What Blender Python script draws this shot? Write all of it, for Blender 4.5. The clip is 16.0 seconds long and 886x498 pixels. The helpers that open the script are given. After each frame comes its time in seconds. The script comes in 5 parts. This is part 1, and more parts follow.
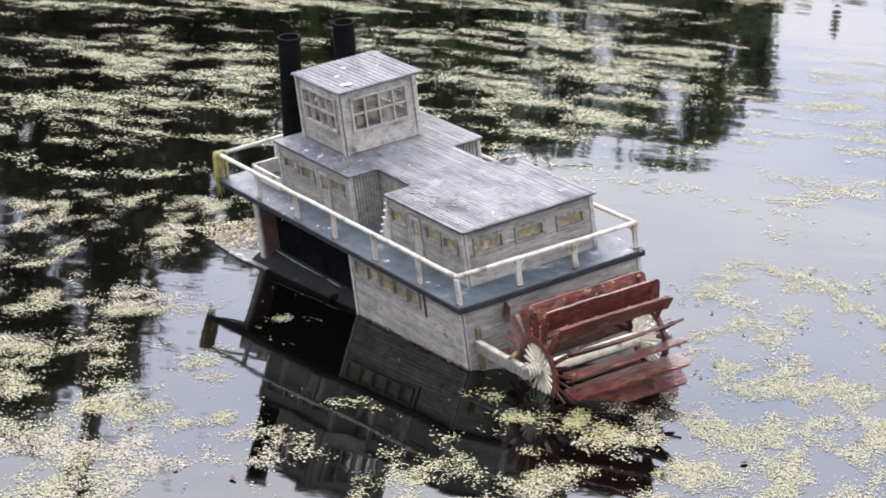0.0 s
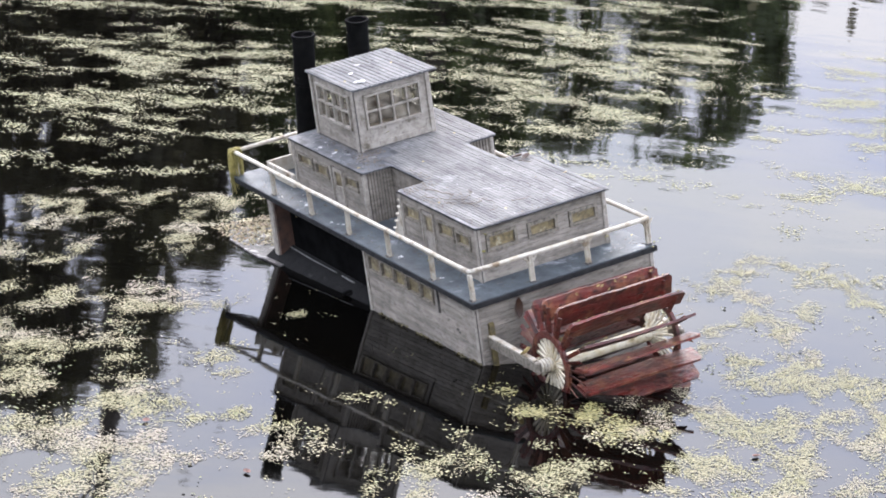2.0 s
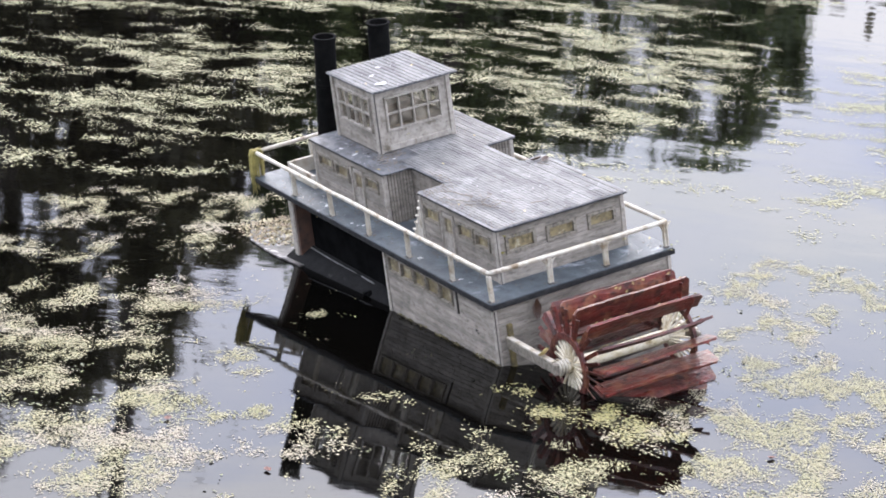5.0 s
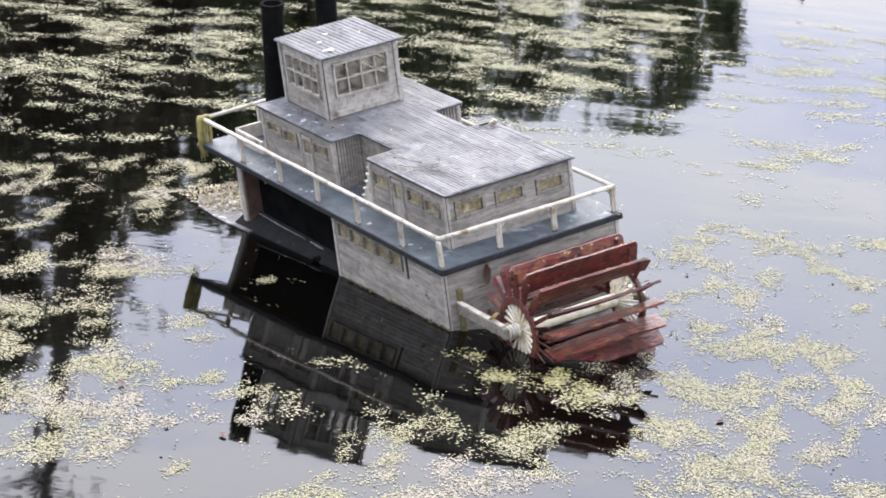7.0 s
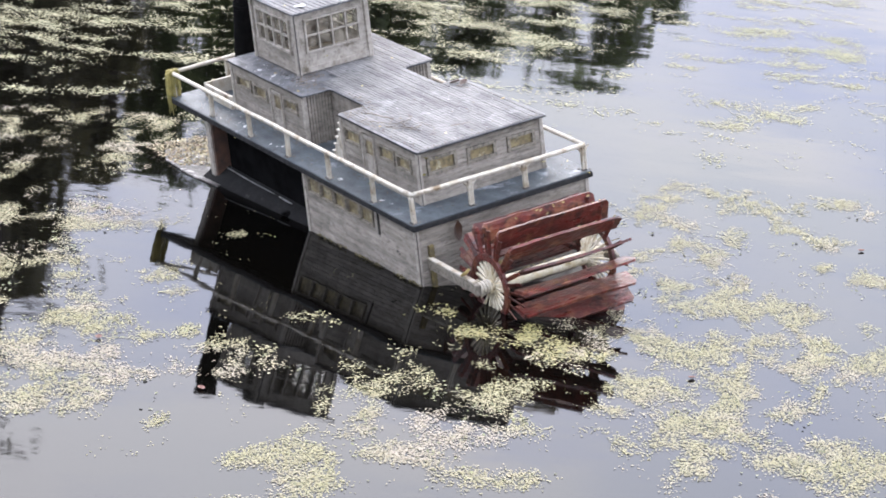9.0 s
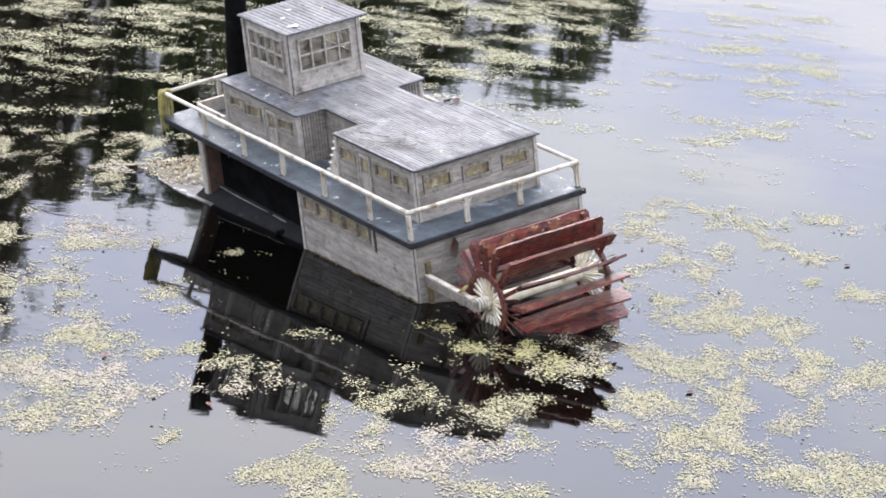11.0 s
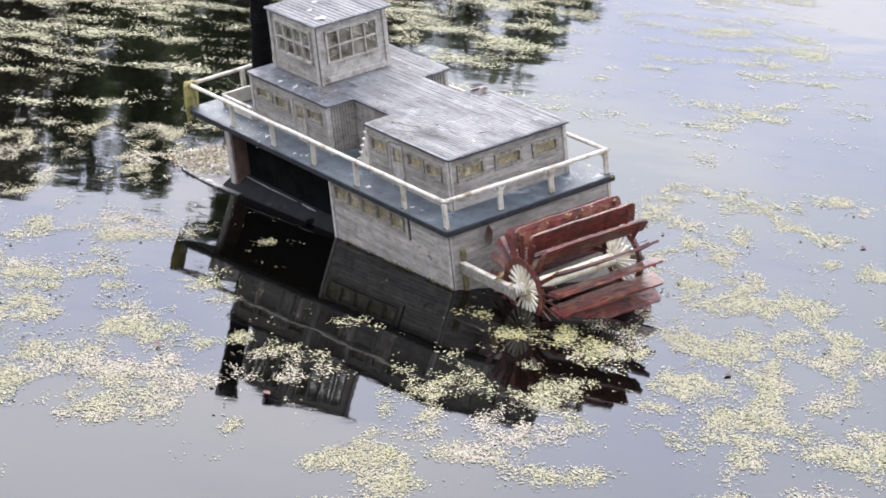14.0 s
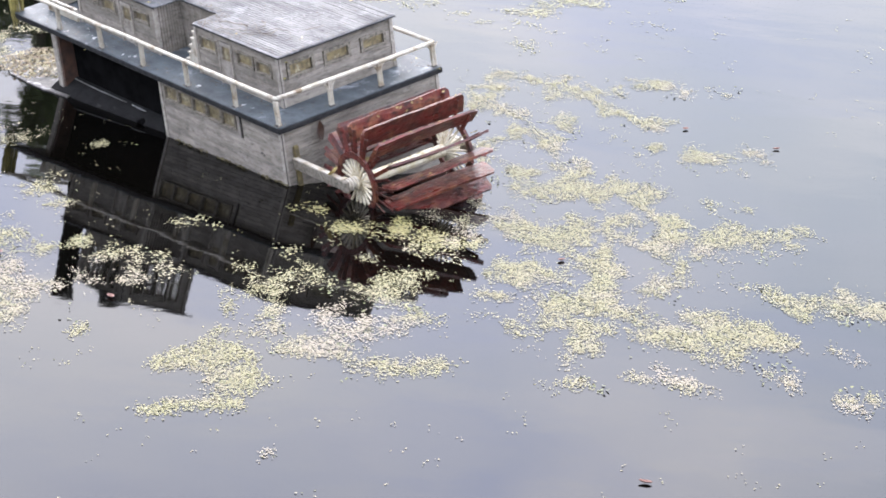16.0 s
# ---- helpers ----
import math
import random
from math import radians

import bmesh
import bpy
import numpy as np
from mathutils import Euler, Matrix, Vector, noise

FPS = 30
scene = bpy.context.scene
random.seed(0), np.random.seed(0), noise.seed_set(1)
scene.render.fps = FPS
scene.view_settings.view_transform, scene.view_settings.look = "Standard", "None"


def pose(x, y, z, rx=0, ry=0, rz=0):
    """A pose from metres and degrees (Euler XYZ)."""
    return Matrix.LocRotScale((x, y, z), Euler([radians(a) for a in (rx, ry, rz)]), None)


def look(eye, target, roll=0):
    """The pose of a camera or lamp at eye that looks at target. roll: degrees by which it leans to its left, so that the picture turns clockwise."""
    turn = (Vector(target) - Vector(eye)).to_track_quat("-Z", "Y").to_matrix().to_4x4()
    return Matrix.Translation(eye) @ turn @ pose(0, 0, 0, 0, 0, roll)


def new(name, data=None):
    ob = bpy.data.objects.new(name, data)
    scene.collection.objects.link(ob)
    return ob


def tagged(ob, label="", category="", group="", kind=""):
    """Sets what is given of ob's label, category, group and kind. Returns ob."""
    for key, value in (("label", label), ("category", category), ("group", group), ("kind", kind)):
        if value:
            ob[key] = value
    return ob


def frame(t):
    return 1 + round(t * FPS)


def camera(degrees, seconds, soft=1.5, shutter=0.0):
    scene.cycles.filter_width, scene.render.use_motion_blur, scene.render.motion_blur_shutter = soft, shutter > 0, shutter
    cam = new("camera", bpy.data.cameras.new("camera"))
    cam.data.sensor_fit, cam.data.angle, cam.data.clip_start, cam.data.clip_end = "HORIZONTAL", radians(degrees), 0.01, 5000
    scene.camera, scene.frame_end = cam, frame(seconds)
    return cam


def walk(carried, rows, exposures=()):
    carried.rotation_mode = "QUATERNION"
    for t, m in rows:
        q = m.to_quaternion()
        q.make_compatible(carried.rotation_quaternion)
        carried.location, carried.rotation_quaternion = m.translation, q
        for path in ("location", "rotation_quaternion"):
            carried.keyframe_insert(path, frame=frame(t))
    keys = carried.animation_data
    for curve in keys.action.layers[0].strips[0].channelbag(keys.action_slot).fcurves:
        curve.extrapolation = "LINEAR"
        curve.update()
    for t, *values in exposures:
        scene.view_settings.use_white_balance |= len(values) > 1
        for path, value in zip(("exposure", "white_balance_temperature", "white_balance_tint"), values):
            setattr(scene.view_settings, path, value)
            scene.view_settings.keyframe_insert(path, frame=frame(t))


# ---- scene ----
EXPO = 0.52
cam = camera(18.0, 16.0, soft=1.85)
# seconds, eye x, y, z, heading to the left of +y, pitch, lean
PATH = [
    (0.0, 0.690, -6.270, 1.533, 8.644, -11.395, 4.890),
    (0.5, 0.692, -6.274, 1.529, 8.658, -11.391, 4.860),
    (1.0, 0.698, -6.282, 1.533, 8.736, -11.433, 4.803),
    (1.5, 0.705, -6.295, 1.531, 8.855, -11.409, 4.794),
    (2.0, 0.707, -6.303, 1.533, 9.017, -11.442, 4.696),
    (2.5, 0.706, -6.306, 1.536, 9.223, -11.473, 4.763),
    (3.0, 0.720, -6.319, 1.533, 9.484, -11.359, 4.831),
    (5.5, 0.698, -6.372, 1.549, 9.173, -11.536, 5.193),
    (6.0, 0.690, -6.390, 1.552, 8.526, -12.136, 5.281),
    (6.5, 0.688, -6.398, 1.551, 8.185, -12.267, 5.122),
    (7.0, 0.674, -6.405, 1.557, 7.879, -12.097, 5.080),
    (7.5, 0.653, -6.425, 1.558, 7.874, -11.841, 5.034),
    (8.0, 0.617, -6.436, 1.554, 7.707, -11.917, 5.176),
    (8.5, 0.608, -6.455, 1.534, 6.550, -12.720, 5.890),
    (9.0, 0.591, -6.456, 1.556, 6.404, -12.850, 5.963),
    (9.5, 0.573, -6.479, 1.561, 6.201, -12.487, 5.961),
    (12.0, 0.433, -6.579, 1.568, 5.033, -12.416, 5.780),
    (12.5, 0.399, -6.602, 1.570, 4.826, -12.443, 5.794),
    (13.0, 0.360, -6.627, 1.574, 4.607, -12.532, 5.791),
    (13.5, 0.328, -6.657, 1.583, 4.443, -12.610, 5.577),
    (14.0, 0.290, -6.682, 1.592, 4.254, -12.746, 5.484),
    (14.5, 0.260, -6.714, 1.608, 4.025, -12.835, 5.390),
    (15.0, 0.259, -6.740, 1.612, 2.448, -12.959, 4.752),
    (15.5, 0.250, -6.762, 1.614, 0.761, -13.341, 4.878),
    (16.0, 0.239, -6.776, 1.638, 0.090, -14.821, 4.501),
]
walk(cam, [(t, pose(x, y, z - 0.003, 90 + pitch, 0, yaw) @ pose(0, 0, 0, 0, 0, lean)) for t, x, y, z, yaw, pitch, lean in PATH],
     exposures=[(0.0, EXPO - 0.05), (6.0, EXPO), (14.0, EXPO), (16.0, EXPO + 0.1)])

# ---- world, sun ----
world = bpy.data.worlds.new("sky")
scene.world = world
world.use_nodes = True
wt = world.node_tree
wt.nodes.clear()
w_out = wt.nodes.new("ShaderNodeOutputWorld")
w_bg = wt.nodes.new("ShaderNodeBackground")
w_sky = wt.nodes.new("ShaderNodeTexSky")
w_sky.sky_type = "NISHITA"
w_sky.sun_disc = False
w_sky.sun_elevation = radians(48)
w_sky.sun_rotation = radians(-20)
w_sky.air_density, w_sky.dust_density, w_sky.ozone_density = 1.0, 3.0, 1.5
w_co = wt.nodes.new("ShaderNodeTexCoord")
w_map = wt.nodes.new("ShaderNodeMapping")
w_map.inputs["Scale"].default_value = (1.6, 1.6, 5.0)
w_noise = wt.nodes.new("ShaderNodeTexNoise")
w_noise.inputs["Scale"].default_value = 2.2
w_noise.inputs["Detail"].default_value = 6.0
w_noise.inputs["Roughness"].default_value = 0.5
w_ramp = wt.nodes.new("ShaderNodeValToRGB")
w_ramp.color_ramp.elements[0].position, w_ramp.color_ramp.elements[0].color = 0.40, (0.2, 0.2, 0.2, 1)
w_ramp.color_ramp.elements[1].position, w_ramp.color_ramp.elements[1].color = 0.60, (1, 1, 1, 1)
w_mix = wt.nodes.new("ShaderNodeMix")
w_mix.data_type = "RGBA"
# whiter and bluer stretches of cloud
w_soft = wt.nodes.new("ShaderNodeTexNoise")
w_soft.inputs["Scale"].default_value = 5.0
w_soft.inputs["Detail"].default_value = 5.0
w_soft.inputs["Roughness"].default_value = 0.55
w_tone = wt.nodes.new("ShaderNodeValToRGB")
w_tone.color_ramp.elements[0].position, w_tone.color_ramp.elements[0].color = 0.36, (0.665, 0.715, 0.945, 1)
w_tone.color_ramp.elements[1].position, w_tone.color_ramp.elements[1].color = 0.64, (0.93, 0.92, 0.99, 1)
w_gain = wt.nodes.new("ShaderNodeVectorMath")
w_gain.operation = "SCALE"
w_gain.inputs["Scale"].default_value = 10.0
wt.links.new(w_map.outputs["Vector"], w_soft.inputs["Vector"])
wt.links.new(w_soft.outputs["Fac"], w_tone.inputs["Fac"])
wt.links.new(w_tone.outputs["Color"], w_gain.inputs[0])
wt.links.new(w_gain.outputs["Vector"], w_mix.inputs["B"])
wt.links.new(w_co.outputs["Generated"], w_map.inputs["Vector"])
wt.links.new(w_map.outputs["Vector"], w_noise.inputs["Vector"])
wt.links.new(w_noise.outputs["Fac"], w_ramp.inputs["Fac"])
wt.links.new(w_ramp.outputs["Color"], w_mix.inputs["Factor"])
wt.links.new(w_sky.outputs["Color"], w_mix.inputs["A"])
wt.links.new(w_mix.outputs["Result"], w_bg.inputs["Color"])
# an overcast sky grows brighter towards the zenith
w_sep = wt.nodes.new("ShaderNodeSeparateXYZ")
w_high = wt.nodes.new("ShaderNodeMapRange")
w_high.inputs["From Min"].default_value, w_high.inputs["From Max"].default_value = 0.04, 0.34
w_high.inputs["To Min"].default_value, w_high.inputs["To Max"].default_value = 0.178, 0.455
wt.links.new(w_co.outputs["Generated"], w_sep.inputs["Vector"])
wt.links.new(w_sep.outputs["Z"], w_high.inputs["Value"])
wt.links.new(w_high.outputs["Result"], w_bg.inputs["Strength"])
wt.links.new(w_bg.outputs["Background"], w_out.inputs["Surface"])

sun = new("sun", bpy.data.lights.new("sun", "SUN"))
sun.data.energy = 0.8
sun.data.angle = radians(14)
sun.data.color = (1.0, 0.93, 0.82)
sun.matrix_world = look((1.6, 4.0, 4.6), (0, 0, 0))

# ---- materials ----
def material(name, base, second, rough=0.6, scale=30.0, stretch=(1, 1, 1), spread=(0.4, 0.65), bump=0.15, fine=220.0,
             metal=0.0, third=None, third_scale=7.0, third_at=(0.58, 0.68), per_piece=0.0, island=False, spec=0.5, rough_by=0.15,
             depth=0.002, grime=None, grime_scale=70.0, grime_at=(0.52, 0.72), grime_stretch=(1, 1, 1), grime_most=0.8, odd=None, odd_from=0.9):
    """Two colours by noise, an optional third in blotches, fine grain as relief, and a shift of value from piece to piece."""
    m = bpy.data.materials.new(name)
    m.use_nodes = True
    t = m.node_tree
    p = t.nodes["Principled BSDF"]
    geo = t.nodes.new("ShaderNodeNewGeometry")
    # the boat's own axes, so that grain and streaks run with its boards
    ax = t.nodes.new("ShaderNodeMapping")
    ax.vector_type = "TEXTURE"
    ax.inputs["Location"].default_value = (0, 0, 0.2032)
    ax.inputs["Rotation"].default_value = (radians(-14.67), radians(-1.98), radians(129))
    t.links.new(geo.outputs["Position"], ax.inputs["Vector"])
    place = ax.outputs["Vector"]

    def stretched(by):
        mp = t.nodes.new("ShaderNodeMapping")
        mp.inputs["Scale"].default_value = by
        t.links.new(place, mp.inputs["Vector"])
        return mp.outputs["Vector"]

    along = stretched(stretch)

    def cloud(s, detail=5.0):
        n = t.nodes.new("ShaderNodeTexNoise")
        n.inputs["Scale"].default_value = s
        n.inputs["Detail"].default_value = detail
        n.inputs["Roughness"].default_value = 0.6
        return n

    def ramp(src, lo, hi):
        r = t.nodes.new("ShaderNodeMapRange")
        r.inputs["From Min"].default_value, r.inputs["From Max"].default_value = lo, hi
        t.links.new(src, r.inputs["Value"])
        return r.outputs["Result"]

    def mixed(a, b, fac):
        x = t.nodes.new("ShaderNodeMix")
        x.data_type = "RGBA"
        for sock, v in ((x.inputs["A"], a), (x.inputs["B"], b)):
            if isinstance(v, tuple):
                sock.default_value = (*v, 1)
            else:
                t.links.new(v, sock)
        t.links.new(fac, x.inputs["Factor"])
        return x.outputs["Result"]

    big = cloud(scale)
    t.links.new(along, big.inputs["Vector"])
    col = mixed(base, second, ramp(big.outputs["Fac"], *spread))
    if third:
        blot = cloud(third_scale, 8.0)
        t.links.new(place, blot.inputs["Vector"])
        col = mixed(col, third, ramp(blot.outputs["Fac"], *third_at))
    if grime:
        dirt = cloud(grime_scale, 7.0)
        t.links.new(stretched(grime_stretch), dirt.inputs["Vector"])
        g = t.nodes.new("ShaderNodeMapRange")
        g.inputs["From Min"].default_value, g.inputs["From Max"].default_value = grime_at
        g.inputs["To Max"].default_value = grime_most
        t.links.new(dirt.outputs["Fac"], g.inputs["Value"])
        col = mixed(col, grime, g.outputs["Result"])
    if per_piece:
        hsv = t.nodes.new("ShaderNodeHueSaturation")
        if island:
            src = t.nodes.new("ShaderNodeNewGeometry").outputs["Random Per Island"]
        else:
            src = t.nodes.new("ShaderNodeObjectInfo").outputs["Random"]
        r = t.nodes.new("ShaderNodeMapRange")
        r.inputs["To Min"].default_value, r.inputs["To Max"].default_value = 1 - per_piece, 1 + per_piece
        t.links.new(src, r.inputs["Value"])
        t.links.new(r.outputs["Result"], hsv.inputs["Value"])
        t.links.new(col, hsv.inputs["Color"])
        col = hsv.outputs["Color"]
        if odd:
            few = t.nodes.new("ShaderNodeMath")
            few.operation = "GREATER_THAN"
            few.inputs[1].default_value = odd_from
            t.links.new(src, few.inputs[0])
            col = mixed(col, odd, few.outputs["Value"])
    t.links.new(col, p.inputs["Base Color"])
    grain = cloud(fine, 3.0)
    t.links.new(along, grain.inputs["Vector"])
    rr = t.nodes.new("ShaderNodeMapRange")
    rr.inputs["To Min"].default_value, rr.inputs["To Max"].default_value = max(rough - rough_by, 0.02), min(rough + rough_by, 1)
    t.links.new(big.outputs["Fac"], rr.inputs["Value"])
    t.links.new(rr.outputs["Result"], p.inputs["Roughness"])
    p.inputs["Metallic"].default_value = metal
    p.inputs["Specular IOR Level"].default_value = spec
    if bump:
        b = t.nodes.new("ShaderNodeBump")
        b.inputs["Strength"].default_value, b.inputs["Distance"].default_value = bump, depth
        t.links.new(grain.outputs["Fac"], b.inputs["Height"])
        t.links.new(b.outputs["Normal"], p.inputs["Normal"])
    return m


M_WALL = material("weathered_white_boards", (0.243, 0.216, 0.18), (0.149, 0.13, 0.104), 0.75, 30, (0.5, 0.5, 1.6), (0.36, 0.66), 0.5, 420,
                  third=(0.106, 0.0927, 0.0716), third_scale=24, third_at=(0.55, 0.72), per_piece=0.18,
                  grime=(0.0397, 0.0331, 0.0252), grime_scale=120, grime_at=(0.50, 0.72), grime_most=0.66, grime_stretch=(0.4, 0.4, 1.3), depth=0.001)
M_TRIM = material("worn_white_trim", (0.291, 0.264, 0.224), (0.191, 0.166, 0.136), 0.7, 60, (1, 1, 1), (0.4, 0.66), 0.5, 420,
                  third=(0.0878, 0.0728, 0.0481), third_scale=34, third_at=(0.58, 0.72),
                  grime=(0.0437, 0.0364, 0.0255), grime_scale=130, grime_at=(0.56, 0.74), depth=0.001)
M_FRAME = material("grey_brown_window_frame", (0.18, 0.158, 0.124), (0.104, 0.0882, 0.0666), 0.7, 60, (1, 1, 1), (0.4, 0.66), 0.5, 420,
                   grime=(0.0313, 0.0274, 0.0196), grime_scale=120, grime_at=(0.5, 0.7), depth=0.001)
M_BACK = material("dark_gap_wood", (0.05, 0.045, 0.04), (0.03, 0.027, 0.025), 0.85, 30)
M_ROOF = material("grey_painted_roof_board", (0.138, 0.133, 0.127), (0.0764, 0.0749, 0.0735), 0.62, 22, (0.35, 1.2, 1), (0.36, 0.66), 0.5, 380, spec=0.3,
                  third=(0.208, 0.206, 0.199), third_scale=11, third_at=(0.56, 0.74), per_piece=0.12, rough_by=0.2,
                  grime=(0.0245, 0.0245, 0.0233), grime_scale=60, grime_at=(0.54, 0.72), depth=0.001)
M_ROOF_PLAIN = material("slate_grey_roof_paint", (0.0973, 0.0996, 0.103), (0.0475, 0.0499, 0.0539), 0.48, 30, (1, 1, 1), (0.36, 0.66), 0.5, 300, spec=0.35,
                        third=(0.2, 0.204, 0.21), third_scale=19, third_at=(0.60, 0.72), rough_by=0.2,
                        grime=(0.015, 0.014, 0.0135), grime_scale=34, grime_at=(0.50, 0.68), depth=0.001)
M_DECK = material("slate_blue_deck_paint", (0.0598, 0.0718, 0.0778), (0.0352, 0.0419, 0.0464), 0.5, 24, (0.6, 1, 1), (0.36, 0.66), 0.5, 300, spec=0.35,
                  third=(0.202, 0.215, 0.226), third_scale=17, third_at=(0.60, 0.70), rough_by=0.25,
                  grime=(0.0124, 0.0124, 0.0113), grime_scale=75, grime_at=(0.55, 0.74), depth=0.001)
M_EDGE = material("dark_deck_edge", (0.016, 0.016, 0.0165), (0.034, 0.033, 0.032), 0.85, 60, bump=0.6, spec=0.05)
M_RAIL = material("cream_painted_rail", (0.39, 0.358, 0.296), (0.289, 0.249, 0.18), 0.55, 40, (1, 1, 1), (0.42, 0.68), 0.4, 400,
                  third=(0.137, 0.0939, 0.0506), third_scale=26, third_at=(0.54, 0.68),
                  grime=(0.0723, 0.0541, 0.0289), grime_scale=120, grime_at=(0.58, 0.74), depth=0.001)
M_BLACK = material("black_funnel_paint", (0.003, 0.003, 0.003), (0.006, 0.0058, 0.0055), 0.8, 40, bump=0.3, fine=120, spec=0.03,
                   third=(0.03, 0.03, 0.028), third_scale=38, third_at=(0.66, 0.76))
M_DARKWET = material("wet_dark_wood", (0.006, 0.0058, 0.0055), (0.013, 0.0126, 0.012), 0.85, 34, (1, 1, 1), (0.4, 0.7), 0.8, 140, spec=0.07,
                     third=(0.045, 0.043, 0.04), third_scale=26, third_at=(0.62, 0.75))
M_GREYWET = material("grey_wet_boards", (0.107, 0.104, 0.0999), (0.0459, 0.0444, 0.0428), 0.65, 40, (1, 1, 1), (0.36, 0.66), 0.5, 200,
                     third=(0.207, 0.203, 0.191), third_scale=30, third_at=(0.50, 0.70))
M_FOREDECK = material("sodden_fore_deck_boards", (0.055, 0.05, 0.042), (0.02, 0.018, 0.016), 0.6, 26, (1, 1, 1), (0.36, 0.62), 0.8, 120,
                      third=(0.30, 0.29, 0.27), third_scale=30, third_at=(0.55, 0.66), depth=0.003)
# near-black without sheen: the shade inside the hold, put in as colour
M_HOLD_SHADE = material("hold_shade_black", (0.003, 0.003, 0.003), (0.006, 0.006, 0.006), 0.9, 20, spec=0.0)
M_RED = material("worn_red_paddle_paint", (0.113, 0.0203, 0.015), (0.0512, 0.0133, 0.00969), 0.33, 34, (1, 0.35, 1), (0.36, 0.64), 0.9, 110,
                 third=(0.145, 0.0583, 0.03), third_scale=24, third_at=(0.50, 0.66), per_piece=0.28, rough_by=0.2, spec=0.4,
                 grime=(0.015, 0.00795, 0.00618), grime_scale=60, grime_at=(0.50, 0.64), grime_most=0.85, grime_stretch=(1, 0.6, 1), depth=0.004)
M_SPOKE = material("yellowed_white_spoke", (0.475, 0.427, 0.325), (0.365, 0.301, 0.182), 0.6, 45, bump=0.3,
                   third=(0.158, 0.111, 0.0396), third_scale=36, third_at=(0.60, 0.70), grime=(0.0554, 0.0436, 0.0238), grime_scale=130, grime_at=(0.55, 0.72))
M_PANEL = material("yellowed_window_panel", (0.211, 0.171, 0.0882), (0.108, 0.0837, 0.0468), 0.35, 60, (1, 1, 1), (0.38, 0.62), 0.3, 120,
                   third=(0.36, 0.333, 0.243), third_scale=42, third_at=(0.56, 0.66), per_piece=0.2, grime=(0.045, 0.036, 0.018), grime_scale=80, grime_at=(0.52, 0.68))
M_BROWN = material("rusty_brown_panel", (0.070, 0.034, 0.021), (0.035, 0.022, 0.016), 0.7, 45, bump=0.4)
M_TAN = material("tan_interior_wood", (0.42, 0.32, 0.21), (0.3, 0.22, 0.14), 0.7, 40)
M_ALGAE = material("yellow_green_algae", (0.27, 0.225, 0.065), (0.13, 0.115, 0.035), 0.8, 60, bump=0.5, per_piece=0.2)
M_STAIN = material("brown_mossy_strip", (0.13, 0.10, 0.035), (0.06, 0.048, 0.024), 0.8, 60, bump=0.5)
M_WET = material("wet_dirt_film", (0.045, 0.045, 0.045), (0.022, 0.022, 0.022), 0.3, 50, bump=0.3, third=(0.09, 0.092, 0.095), third_scale=60, third_at=(0.52, 0.62))
M_TWIG = material("grey_brown_twig", (0.16, 0.13, 0.10), (0.08, 0.065, 0.05), 0.85, 60, bump=0.4)
M_DROP = material("white_droppings", (0.502, 0.502, 0.486), (0.365, 0.365, 0.348), 0.7, 60, bump=0.4)
M_LEAF_Y = material("yellow_dead_leaf", (0.36, 0.30, 0.12), (0.26, 0.18, 0.07), 0.6, 40, bump=0.3, per_piece=0.3)
M_LEAF_B = material("brown_dead_leaf", (0.058, 0.026, 0.012), (0.028, 0.014, 0.008), 0.6, 40, bump=0.3, per_piece=0.3)
M_MAT = material("leaf_litter", (0.27, 0.235, 0.13), (0.18, 0.125, 0.078), 0.7, 30, per_piece=0.5, island=True, bump=0.2,
                 third=(0.36, 0.33, 0.25), third_scale=9, third_at=(0.55, 0.65))
M_WEED = material("pale_duckweed", (0.182, 0.169, 0.0707), (0.216, 0.191, 0.104), 0.7, 5, spread=(0.35, 0.65), bump=0.0, per_piece=0.16, island=True, odd=(0.0733, 0.0769, 0.0257), odd_from=0.9,
                  third=(0.233, 0.197, 0.14), third_scale=2.3, third_at=(0.5, 0.62))
M_WEED_DARK = material("dark_green_duckweed", (0.075, 0.085, 0.024), (0.13, 0.13, 0.05), 0.6, 40, bump=0.0, per_piece=0.35, island=True)
M_WEED_FAR = material("pale_distant_duckweed", (0.172, 0.168, 0.0701), (0.207, 0.192, 0.101), 0.7, 3, spread=(0.35, 0.65), bump=0.0, per_piece=0.12, island=True, odd=(0.0581, 0.0654, 0.0181), odd_from=0.93)
M_WEED_GREEN = material("yellow_green_duckweed", (0.12, 0.115, 0.028), (0.23, 0.20, 0.08), 0.55, 60, spread=(0.35, 0.65), bump=0.0, per_piece=0.35, island=True, odd=(0.06, 0.06, 0.015), odd_from=0.85)
M_HULL_MOSS = material("brown_green_slime", (0.12, 0.10, 0.04), (0.07, 0.06, 0.03), 0.7, 60, per_piece=0.4, island=True)
M_MOSS = material("yellow_green_moss", (0.20, 0.17, 0.04), (0.11, 0.10, 0.025), 0.8, 60, per_piece=0.3, island=True)
M_GROUND = material("bank_grass", (0.07, 0.085, 0.03), (0.10, 0.08, 0.045), 0.9, 0.6, bump=0.6, fine=9, depth=0.05)
M_BARK = material("tree_bark", (0.09, 0.075, 0.06), (0.05, 0.043, 0.036), 0.9, 6, bump=0.6, fine=20, depth=0.02)
M_FOLIAGE = material("dark_green_foliage", (0.125, 0.12, 0.068), (0.098, 0.09, 0.058), 0.6, 0.7, bump=0.0, per_piece=0.4, island=True)


